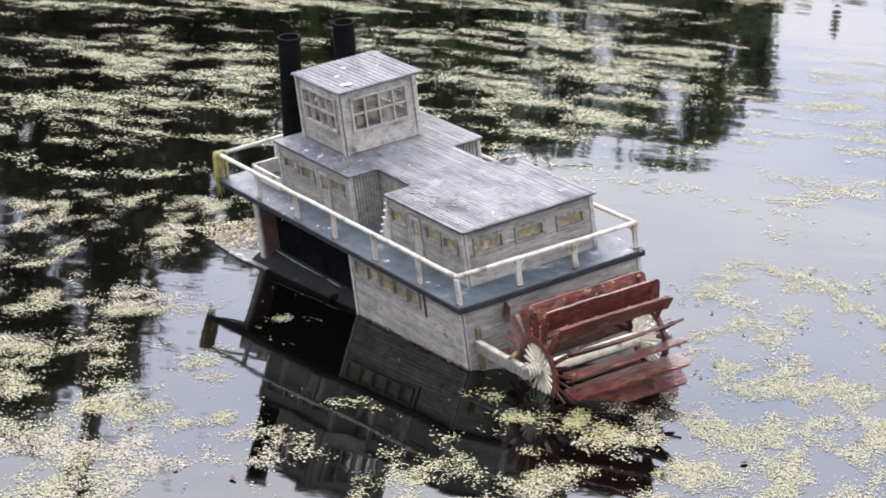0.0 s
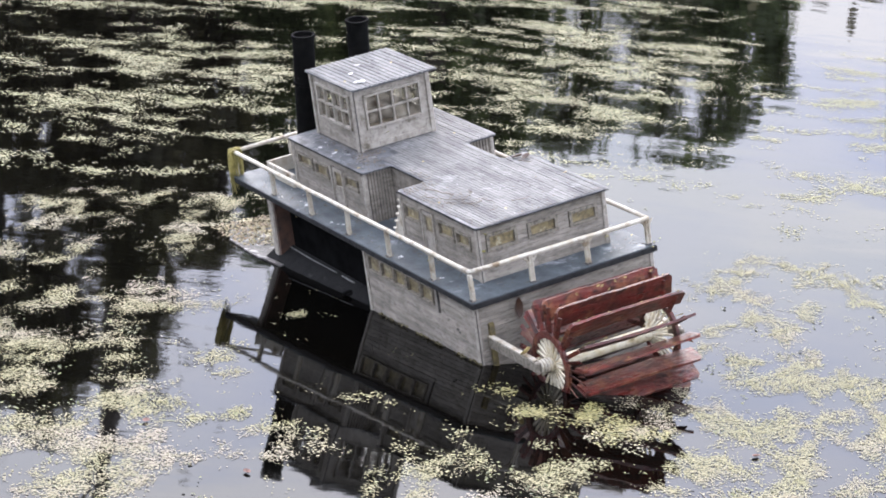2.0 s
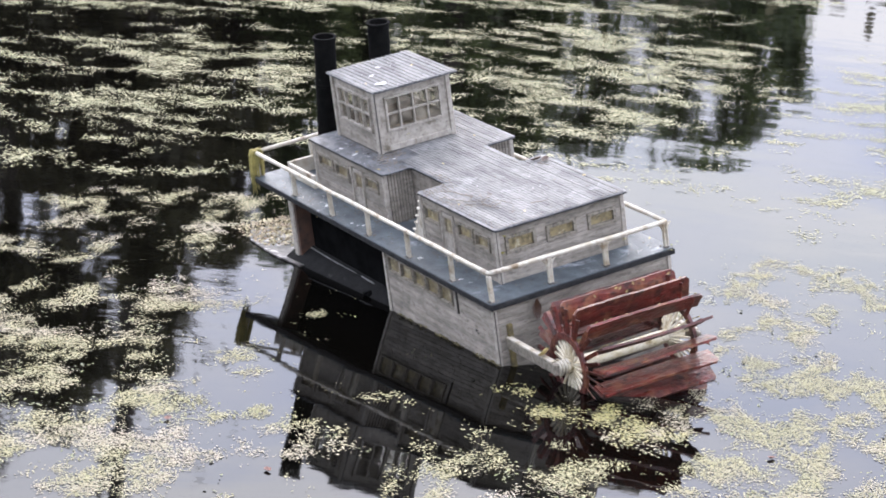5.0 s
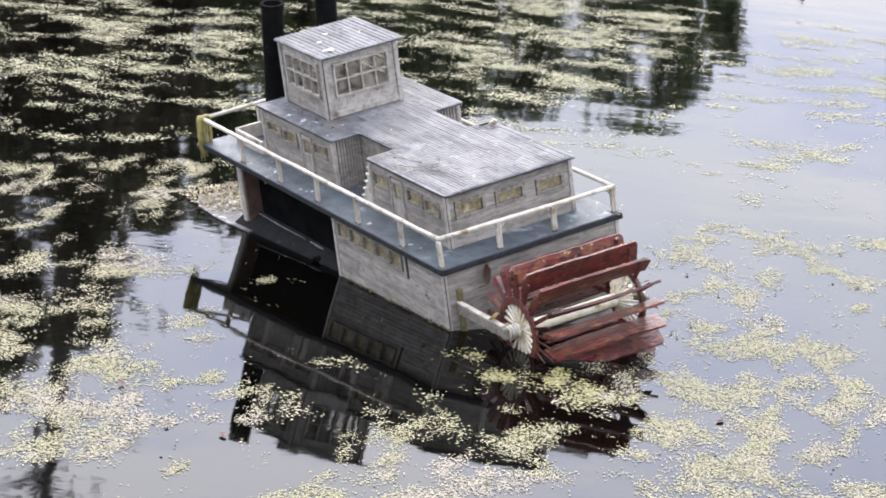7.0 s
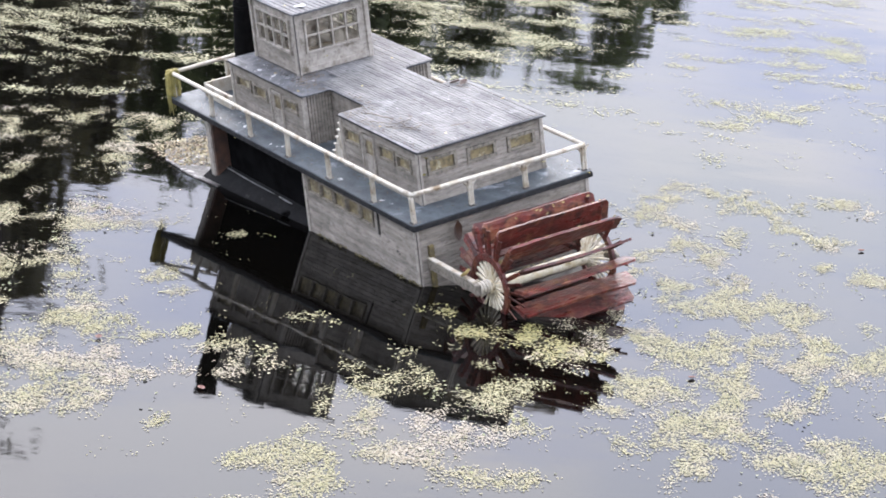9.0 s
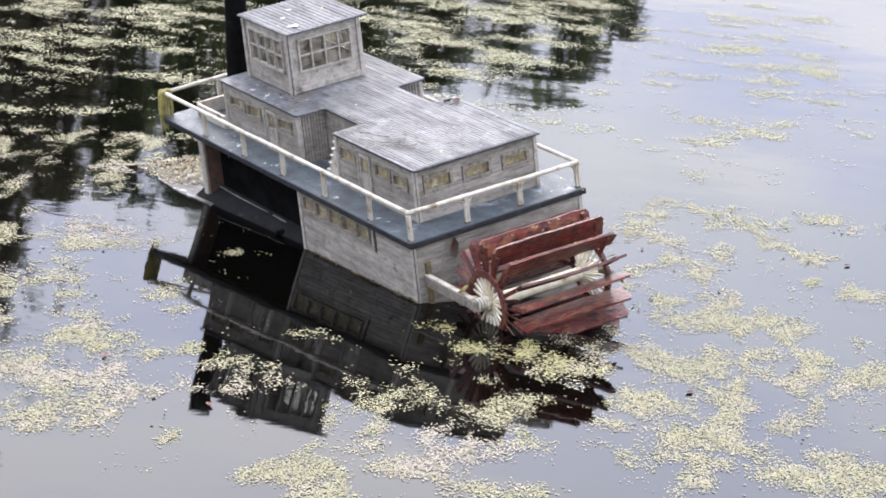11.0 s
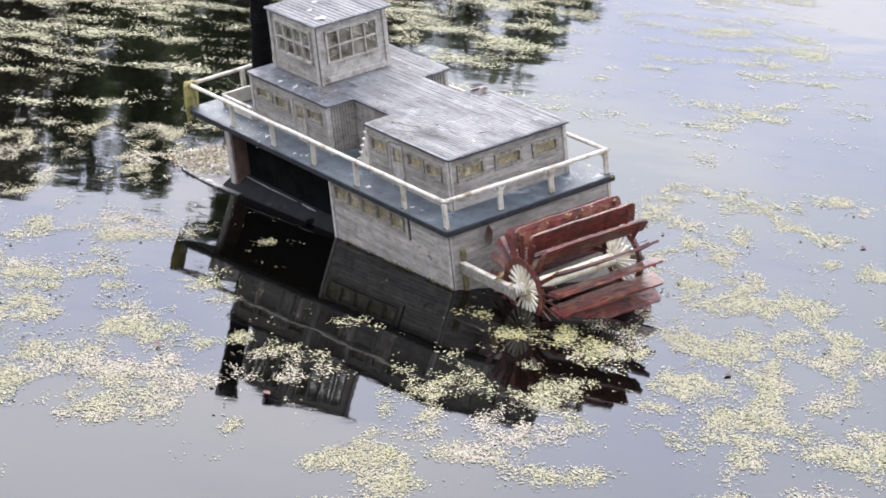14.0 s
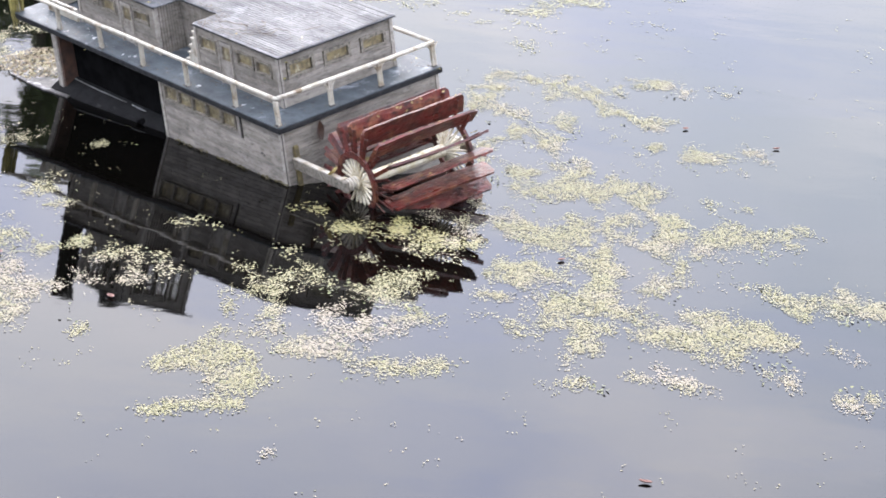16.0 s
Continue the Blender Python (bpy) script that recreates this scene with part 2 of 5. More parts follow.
def let_light_through(m, share):
    """Leaves: part of the light that falls on one side leaves by the other."""
    t = m.node_tree
    p, out = t.nodes["Principled BSDF"], t.nodes["Material Output"]
    thin, both = t.nodes.new("ShaderNodeBsdfTranslucent"), t.nodes.new("ShaderNodeMixShader")
    both.inputs["Fac"].default_value = share
    t.links.new(p.inputs["Base Color"].links[0].from_socket, thin.inputs["Color"])
    t.links.new(p.outputs["BSDF"], both.inputs[1])
    t.links.new(thin.outputs["BSDF"], both.inputs[2])
    t.links.new(both.outputs["Shader"], out.inputs["Surface"])


M_FOLIAGE_GREEN = material("fresh_green_foliage", (0.12, 0.15, 0.065), (0.09, 0.11, 0.05), 0.6, 0.7, bump=0.0, per_piece=0.4, island=True)
let_light_through(M_FOLIAGE, 0.65)
let_light_through(M_FOLIAGE_GREEN, 0.6)


def glass_material():
    m = bpy.data.materials.new("dirty_glass")
    m.use_nodes = True
    t = m.node_tree
    t.nodes.clear()
    out = t.nodes.new("ShaderNodeOutputMaterial")
    clear = t.nodes.new("ShaderNodeBsdfTransparent")
    clear.inputs["Color"].default_value = (0.86, 0.86, 0.84, 1)
    gloss = t.nodes.new("ShaderNodeBsdfPrincipled")
    gloss.inputs["Base Color"].default_value = (0.60, 0.53, 0.42, 1)
    gloss.inputs["Roughness"].default_value = 0.06
    noise_n = t.nodes.new("ShaderNodeTexNoise")
    noise_n.inputs["Scale"].default_value = 30
    noise_n.inputs["Detail"].default_value = 6
    ramp_n = t.nodes.new("ShaderNodeMapRange")
    ramp_n.inputs["From Min"].default_value, ramp_n.inputs["From Max"].default_value = 0.4, 0.75
    ramp_n.inputs["To Min"].default_value, ramp_n.inputs["To Max"].default_value = 0.03, 0.34
    co = t.nodes.new("ShaderNodeTexCoord")
    mix_n = t.nodes.new("ShaderNodeMixShader")
    t.links.new(co.outputs["Object"], noise_n.inputs["Vector"])
    t.links.new(noise_n.outputs["Fac"], ramp_n.inputs["Value"])
    t.links.new(ramp_n.outputs["Result"], mix_n.inputs["Fac"])
    t.links.new(clear.outputs["BSDF"], mix_n.inputs[1])
    t.links.new(gloss.outputs["BSDF"], mix_n.inputs[2])
    t.links.new(mix_n.outputs["Shader"], out.inputs["Surface"])
    return m


def water_material():
    m = bpy.data.materials.new("dark_still_pond_water")
    m.use_nodes = True
    t = m.node_tree
    t.nodes.clear()
    out = t.nodes.new("ShaderNodeOutputMaterial")
    body = t.nodes.new("ShaderNodeBsdfDiffuse")
    body.inputs["Color"].default_value = (0.0010, 0.0009, 0.0007, 1)
    gloss = t.nodes.new("ShaderNodeBsdfGlossy")
    gloss.inputs["Roughness"].default_value = 0.03
    gloss.inputs["Color"].default_value = (0.51, 0.51, 0.51, 1)
    fres = t.nodes.new("ShaderNodeFresnel")
    fres.inputs["IOR"].default_value = 1.333
    both = t.nodes.new("ShaderNodeMixShader")
    t.links.new(fres.outputs["Fac"], both.inputs["Fac"])
    t.links.new(body.outputs["BSDF"], both.inputs[1])
    t.links.new(gloss.outputs["BSDF"], both.inputs[2])
    t.links.new(both.outputs["Shader"], out.inputs["Surface"])
    co = t.nodes.new("ShaderNodeTexCoord")
    n1 = t.nodes.new("ShaderNodeTexNoise")
    n1.inputs["Scale"].default_value = 1.3
    n1.inputs["Detail"].default_value = 2.0
    n2 = t.nodes.new("ShaderNodeTexNoise")
    n2.inputs["Scale"].default_value = 14.0
    n2.inputs["Detail"].default_value = 2.0
    add = t.nodes.new("ShaderNodeMath")
    add.operation = "MULTIPLY_ADD"
    add.inputs[1].default_value = 0.05
    b = t.nodes.new("ShaderNodeBump")
    b.inputs["Strength"].default_value = 1.0
    b.inputs["Distance"].default_value = 0.0035
    t.links.new(co.outputs["Object"], n1.inputs["Vector"])
    t.links.new(co.outputs["Object"], n2.inputs["Vector"])
    t.links.new(n2.outputs["Fac"], add.inputs[0])
    t.links.new(n1.outputs["Fac"], add.inputs[2])
    t.links.new(add.outputs["Value"], b.inputs["Height"])
    t.links.new(b.outputs["Normal"], gloss.inputs["Normal"])
    t.links.new(b.outputs["Normal"], fres.inputs["Normal"])
    return m


M_GLASS = glass_material()
M_WATER = water_material()


# ---- mesh helpers ----
def mesh_of(name, bm, mat):
    me = bpy.data.meshes.new(name)
    bm.normal_update()
    bm.to_mesh(me)
    bm.free()
    me.materials.append(mat)
    return me


def part(name, bm, mat, parent=None, label="", m=None, smooth=False):
    ob = new(name, mesh_of(name, bm, mat) if isinstance(bm, bmesh.types.BMesh) else bm)
    ob.parent = parent
    if m is not None:
        ob.matrix_basis = m
    if smooth:
        for f in ob.data.polygons:
            f.use_smooth = True
    if label:
        tagged(ob, label)
    return ob


def empty(name, m, label, category, group="", kind=""):
    ob = new(name)
    ob.empty_display_size = 0.05
    ob.matrix_world = m
    return tagged(ob, label, category, group, kind)


def box(bm, x0, x1, y0, y1, z0, z1, bevel=0.0, m=None):
    made = bmesh.ops.create_cube(bm, size=1.0)["verts"]
    bmesh.ops.scale(bm, vec=(x1 - x0, y1 - y0, z1 - z0), verts=made)
    bmesh.ops.translate(bm, vec=((x0 + x1) / 2, (y0 + y1) / 2, (z0 + z1) / 2), verts=made)
    if bevel:
        es = list({e for v in made for e in v.link_edges})
        made = list({v for v in bmesh.ops.bevel(bm, geom=es, offset=bevel, segments=1, affect="EDGES")["verts"]} | {v for v in made if v.is_valid})
    if m is not None:
        bmesh.ops.transform(bm, matrix=m, verts=made)
    return bm


def boxes(*specs, bevel=0.0):
    bm = bmesh.new()
    for s in specs:
        box(bm, *s, bevel=bevel)
    return bm


def tube(bm, points, radii, sides=10, caps=True):
    """A round tube through points; radii one number or one for each point."""
    pts = [Vector(p) for p in points]
    if not isinstance(radii, (list, tuple)):
        radii = [radii] * len(pts)
    rings = []
    for i, p in enumerate(pts):
        d = (pts[min(i + 1, len(pts) - 1)] - pts[max(i - 1, 0)]).normalized()
        side = d.cross(Vector((0.31, 0.2, 0.93)))
        if side.length < 1e-3:
            side = d.cross(Vector((1, 0, 0)))
        side.normalize()
        up = side.cross(d)
        rings.append([bm.verts.new(p + radii[i] * (math.cos(a) * side + math.sin(a) * up)) for a in (2 * math.pi * k / sides for k in range(sides))])
    for a, b in zip(rings, rings[1:]):
        for k in range(sides):
            bm.faces.new((a[k], a[(k + 1) % sides], b[(k + 1) % sides], b[k]))
    if caps:
        bm.faces.new(rings[0][::-1])
        bm.faces.new(rings[-1])
    return bm


def prism(bm, outline, z0, z1):
    lo = [bm.verts.new((x, y, z0)) for x, y in outline]
    hi = [bm.verts.new((x, y, z1)) for x, y in outline]
    n = len(outline)
    bm.faces.new(lo[::-1])
    bm.faces.new(hi)
    for i in range(n):
        bm.faces.new((lo[i], lo[(i + 1) % n], hi[(i + 1) % n], hi[i]))
    return bm


def rounded(outline, r, steps=4):
    """A polygon with its corners rounded off."""
    out = []
    n = len(outline)
    for i in range(n):
        a, b, c = Vector(outline[i - 1]), Vector(outline[i]), Vector(outline[(i + 1) % n])
        p, q = b + (a - b).normalized() * r, b + (c - b).normalized() * r
        for k in range(steps + 1):
            s = k / steps
            v = p * (1 - s) ** 2 + b * 2 * s * (1 - s) + q * s * s
            out.append((v.x, v.y))
    return out


def wall_pose(x, y, z, quarter):
    """Wall frame: x along the wall, y outward, z up, turned by quarters about z."""
    return pose(x, y, z, 0, 0, 90 * quarter)


# ---- water, bank, trees ----
def pond_edge(a, grow=0.0):
    """The shore of the pond as a slightly uneven oval."""
    wob = 1 + 0.05 * math.sin(3 * a + 1) + 0.035 * math.sin(5 * a + 2.2) + 0.02 * math.sin(9 * a)
    return (22 + grow) * wob * math.cos(a), 9.5 + (14.6 + grow) * wob * math.sin(a)


def build_ground():
    rings = [(-1.2, -0.35), (0.0, -0.02), (0.5, 0.10), (2.5, 0.25), (9, 0.7), (40, 1.2), (160, 1.6), (700, 1.6)]
    n = 96
    bm = bmesh.new()
    vs = [[bm.verts.new((*pond_edge(2 * math.pi * k / n, g), z)) for k in range(n)] for g, z in rings]
    for a, b in zip(vs, vs[1:]):
        for k in range(n):
            bm.faces.new((a[k], a[(k + 1) % n], b[(k + 1) % n], b[k]))
    floor = bm.verts.new((0, 9.5, -0.9))
    for k in range(n):
        bm.faces.new((vs[0][k], floor, vs[0][(k + 1) % n])[::-1])
    tagged(part("ground", bm, M_GROUND, smooth=True), "grassy pond bank running out to the horizon", "ground", kind="structure")
    bm = bmesh.new()
    bm.faces.new([bm.verts.new((*pond_edge(2 * math.pi * k / n, 0.3), 0)) for k in range(n)])
    tagged(part("water", bm, M_WATER), "dark still pond water mirroring sky and trees", "water", kind="structure")


build_ground()


def tree_bm(height, spread, seed, leaves, leaf):
    """Trunk with limbs, and a crown of small leaf blades in clumps along them."""
    rng = random.Random(seed)
    wood, crown = bmesh.new(), bmesh.new()
    trunk = [Vector((0, 0, -0.1))]
    for k in range(1, 7):
        trunk.append(Vector((rng.uniform(-.12, .12) * k * .4, rng.uniform(-.12, .12) * k * .4, height * 0.15 * k)))
    tube(wood, trunk, [height * 0.028 * (1 - 0.13 * k) for k in range(7)], 8)
    tips = []
    for _ in range(22):
        k = rng.uniform(1.3, 5.8)
        base = trunk[int(k)].lerp(trunk[int(k) + 1], k % 1)
        a = rng.uniform(0, 2 * math.pi)
        reach = spread * rng.uniform(0.45, 1.0) * (1.15 - 0.13 * k)
        mid = base + Vector((math.cos(a) * reach * .5, math.sin(a) * reach * .5, reach * rng.uniform(.15, .4)))
        tip = base + Vector((math.cos(a + .2) * reach, math.sin(a + .2) * reach, reach * rng.uniform(.1, .65)))
        r = height * 0.012 * (1.1 - .12 * k)
        tube(wood, [base, mid, tip], [r, r * .6, r * .2], 5)
        for _ in range(4):
            s = mid.lerp(tip, rng.uniform(0, 1))
            e = s + Vector((rng.uniform(-1, 1), rng.uniform(-1, 1), rng.uniform(-.2, .8))) * reach * .35
            tube(wood, [s, e], [r * .35, r * .1], 4)
            tips.append(e)
        tips += [tip, mid]
    tips.append(Vector((trunk[-1].x, trunk[-1].y, height * .93)))
    for _ in range(34):
        a, d = rng.uniform(0, 2 * math.pi), spread * rng.uniform(.2, .9)
        tips.append(Vector((math.cos(a) * d, math.sin(a) * d, height * rng.uniform(.08, .6))))
    tips.append(trunk[-1])
    for _ in range(leaves):
        c = rng.choice(tips)
        p = c + Vector([rng.gauss(0, 1) * spread * s for s in (.16, .16, .12)])
        if p.z < .05:
            continue
        u = Vector((rng.gauss(0, 1), rng.gauss(0, 1), rng.gauss(0, 1))).normalized()
        v = u.orthogonal().normalized() * leaf * rng.uniform(.3, .5)
        u *= leaf * rng.uniform(.6, 1.1)
        crown.faces.new([crown.verts.new(p + q) for q in (-u, v, u, -v)])
    return wood, crown


def build_trees():
    # bearing to the left of +y, distance, top of the crown above the horizon in degrees, spread
    stand = [(3.2, 41, 9.6, 0.9), (4.6, 42, 9.7, 1.3), (6.4, 44, 9.8, 1.3), (8.2, 43, 10.5, 1.3), (2.6, 42, 9.4, .5), (9.3, 41, 14.4, 1.0), (11.0, 44, 12.8, 1.0), (12.3, 42, 12.9, .8), (13.7, 43, 12.9, .9),
             (15.0, 42, 15.2, 1.2), (16.6, 43, 16.6, 1.3), (18.2, 42, 17.4, 1.6), (20.4, 42, 18, 2.0), (23.8, 43, 20, 2.6), (28.5, 43, 21, 3.6), (34, 44, 20, 4.0), (41, 43, 18, 4.0),
             (3.8, 52, 7.6, 1.8), (7.4, 52, 9.0, 2.2), (11.8, 53, 8.8, 2.2), (16, 52, 12.5, 2.4), (21, 53, 15, 3.0)]
    thin = [(13.2, 50, 11.7, 1.6), (11.6, 51, 11.6, 1.6), (14.7, 50, 13.6, 1.8), (10.2, 50, 11.6, 1.4)]
    for i, (bearing, dist, top, spread) in enumerate(stand + thin):
        b = radians(bearing)
        x, y = 0.5 - math.sin(b) * dist, -6.5 + math.cos(b) * dist
        h = dist * math.tan(radians(top)) - 1.9
        tree = empty("tree", pose(x, y, 0.3, 0, 0, 37 * i), "leafy dark green tree on the far bank", "tree", "trees on the far bank")
        wood, crown = tree_bm(h, spread, 40 + i, 1000 if 49 < dist < 52 else 850 if bearing < 7.5 else 5200 if 13.6 < bearing < 19 else 2700, 0.22)
        part("trunk", wood, M_BARK, tree, "grey-brown trunk with limbs")
        part("crown", crown, M_FOLIAGE_GREEN if bearing < 12.5 else M_FOLIAGE, tree, "fresh green leaves with gaps" if bearing < 12.5 else "dark green leaves with gaps")
    bare = empty("bare_tree", pose(0.5 - math.sin(radians(15.6)) * 47, -6.5 + math.cos(radians(15.6)) * 47, 0.4), "leafless grey tree on the far bank", "tree", "trees on the far bank")
    wood, crown = tree_bm(15.2, 3.0, 91, 60, 0.15)
    part("trunk", wood, M_BARK, bare, "grey-brown trunk with bare limbs")
    part("crown", crown, M_FOLIAGE, bare, "a few last leaves")
    # low scrub along the rest of the far shore
    rng = random.Random(9)
    scrub = bmesh.new()
    for k in range(190):
        a = radians(rng.uniform(-70, 70))
        d = rng.uniform(33, 40)
        c = Vector((-math.sin(a) * d, -6.5 + math.cos(a) * d, 0.4))
        r = rng.uniform(.5, 1.0)
        for _ in range(55):
            p = c + Vector((rng.gauss(0, r), rng.gauss(0, r), abs(rng.gauss(0, r * .8))))
            u = Vector((rng.gauss(0, 1), rng.gauss(0, 1), rng.gauss(0, 1))).normalized()
            v = u.orthogonal().normalized() * .1
            scrub.faces.new([scrub.verts.new(p + q) for q in (-u * .2, v, u * .2, -v)])
    tagged(part("scrub", scrub, M_FOLIAGE), "low dark scrub along the far shore", "shrubs", kind="stuff")


build_trees()


# ---- the model paddle steamer, x to the bow, y to port, z up from the deck ----
boat = empty("paddle_steamer", pose(0, 0, 0.2032, -14.67, -1.98, 129),
             "weathered grey-white wooden model paddle steamer listing half sunk in the pond", "model boat")


def board_mesh(thick_low, thick_high):
    """A lapped board one metre long and one metre high, thick at its foot; scaled where it is laid."""
    bm = bmesh.new()
    prof = [(0.0, 0.0), (thick_low, 0.0), (thick_low, 0.12), (thick_high, 0.96), (0.0, 1.0)]
    ends = [[bm.verts.new((x, y, z)) for y, z in prof] for x in (0, 1)]
    bm.faces.new(ends[0])
    bm.faces.new(ends[1][::-1])
    for i in range(5):
        j = (i + 1) % 5
        bm.faces.new((ends[0][j], ends[0][i], ends[1][i], ends[1][j]))
    return mesh_of("clapboard", bm, M_WALL)


CLAP = board_mesh(0.0021, 0.0017)


def bead_mesh(mat, name, gap=.07, crown=.70):
    bm = bmesh.new()
    box(bm, 0, 1, gap, 1 - gap, 0, 1)
    top = [v for v in bm.verts if v.co.z > .5]
    for v in top:
        v.co.y = 0.5 + (v.co.y - .5) * crown
    return mesh_of(name, bm, mat)


BEAD = bead_mesh(M_WALL, "bead_board")
ROOF_BOARD = bead_mesh(M_ROOF, "roof_board", .025, .88)
PILOT_BOARD = bead_mesh(M_ROOF, "roof_board", .10, .62)


def piece(name, me, parent, m):
    ob = new(name, me)
    ob.parent = parent
    ob.matrix_basis = m
    return ob


def spans(length, z0, z1, holes):
    """The stretches of a board from 0 to length that no hole cuts."""
    cuts = sorted((a, b) for a, b, lo, hi in holes if lo < z1 - 1e-4 and hi > z0 + 1e-4)
    out, at = [], 0.0
    for a, b in cuts:
        if a > at + 1e-4:
            out.append((at, a))
        at = max(at, b)
    if at < length - 1e-4:
        out.append((at, length))
    return out


def wall(name, m, length, z0, z1, holes=(), pitch=0.0098, upright=False, seed=1, label="", joints=True, thick=0.006, runs=(.18, .5)):
    """A wall with real openings, faced with lapped boards or upright beaded boards."""
    rng = random.Random(seed)
    zs = sorted({z0, z1, *[min(max(h[k], z0), z1) for h in holes for k in (2, 3)]})
    bm = bmesh.new()
    for lo, hi in zip(zs, zs[1:]):
        for a, b in spans(length, lo, hi, holes):
            box(bm, a, b, -thick, 0, lo, hi)
    w = part(name, bm, M_BACK, boat, label, m)
    if upright:
        n = max(1, round(length / 0.0085))
        for k in range(n):
            u = k * length / n
            mm = Matrix(((0, length / n, 0, u), (0, 0, 0.003 + rng.uniform(-.0005, .0005), 0), (z1 - z0, 0, 0, z0), (0, 0, 0, 1)))
            piece("bead_board", BEAD, w, mm)
        return w
    z = z0
    while z < z1 - 0.002:
        top = min(z + pitch, z1)
        for a, b in spans(length, z, top, holes):
            at = a
            while at < b - 1e-4:
                run = rng.uniform(*runs) if joints else 9
                end = b if at + run > b - 0.05 else at + run
                tilt = rng.uniform(-0.0007, 0.0007)
                mm = Matrix(((end - at - 0.0009, 0, 0, at + 0.00045), (0, rng.uniform(.85, 1.15), 0, rng.uniform(0, .0005)), (tilt, 0, (top - z) * .93, z), (0, 0, 0, 1)))
                piece("clapboard", CLAP, w, mm)
                at = end
        for a, b, lo, hi in holes:
            # narrow strips above and below an opening
            for s0, s1 in ((z, min(lo, top)), (max(hi, z), top)):
                if lo < top - 1e-4 and hi > z + 1e-4 and s1 - s0 > .0006:
                    piece("clapboard", CLAP, w, Matrix(((b - a, 0, 0, a), (0, 1, 0, 0), (0, 0, (s1 - s0) * .96, s0), (0, 0, 0, 1))))
        z = top
    return w


def window(m, u0, u1, z0, z1, nx=1, nz=1, pane=None, bar=0.006, name="window", label=""):
    """Frame bars proud of the wall, with set-back panes as children."""
    bm = bmesh.new()
    out, inn = [(u0, z0), (u1, z0), (u1, z1), (u0, z1)], [(u0 + bar, z0 + bar), (u1 - bar, z0 + bar), (u1 - bar, z1 - bar), (u0 + bar, z1 - bar)]
    ring = [[bm.verts.new((u, y, z)) for u, z in loop] for loop, y in ((out, -.004), (out, .0065), (inn, .0065), (inn, -.004))]
    for i in range(4):
        for k in range(4):
            bm.faces.new((ring[i][k], ring[i][(k + 1) % 4], ring[(i + 1) % 4][(k + 1) % 4], ring[(i + 1) % 4][k]))
    bmesh.ops.recalc_face_normals(bm, faces=bm.faces)
    w = part(name, bm, M_TRIM if pane else M_FRAME, boat, label, m)
    for k in range(1, nx):
        u = u0 + (u1 - u0) * k / nx
        part("muntin", boxes((u - bar * .38, u + bar * .38, -.003, .0055, z0 + bar * .5, z1 - bar * .5)), M_TRIM, w)
    for k in range(1, nz):
        z = z0 + (z1 - z0) * k / nz
        part("muntin", boxes((u0 + bar * .5, u1 - bar * .5, -.003, .005, z - bar * .38, z + bar * .38)), M_TRIM, w)
    for i in range(nx):
        for k in range(nz):
            a, b = u0 + (u1 - u0) * i / nx + bar * .3, u0 + (u1 - u0) * (i + 1) / nx - bar * .3
            lo, hi = z0 + (z1 - z0) * k / nz + bar * .3, z0 + (z1 - z0) * (k + 1) / nz - bar * .3
            part("pane", boxes((a, b, -.003, -.0016, lo, hi)), pane or M_PANEL, w)
    return w


def door(m, u0, u1, z0, z1):
    d = part("door", boxes((u0 + .004, u1 - .004, -.003, .002, z0, z0 + (z1 - z0) * .55), (u0 + .004, u0 + .012, -.003, .003, z0, z1 - .004),
                           (u1 - .012, u1 - .004, -.003, .003, z0, z1 - .004), (u0 + .012, u1 - .012, -.003, .003, z1 - .014, z1 - .004)), M_TRIM, boat,
             "narrow grey-white door with a yellowed pane", m)
    part("pane", boxes((u0 + .012, u1 - .012, -.003, -.001, z0 + (z1 - z0) * .55, z1 - .014)), M_PANEL, d)
    for a in (u0, u1 - .004):
        part("door_post", boxes((a, a + .004, -.002, .0075, z0, z1)), M_TRIM, d)
    return d


# hull, lower deck and the open hold
def awash(x, y, h):
    """The boat's z of a point at height h over the water."""
    return -(.2032 - h + .0345 * x - .2531 * y) / .9668


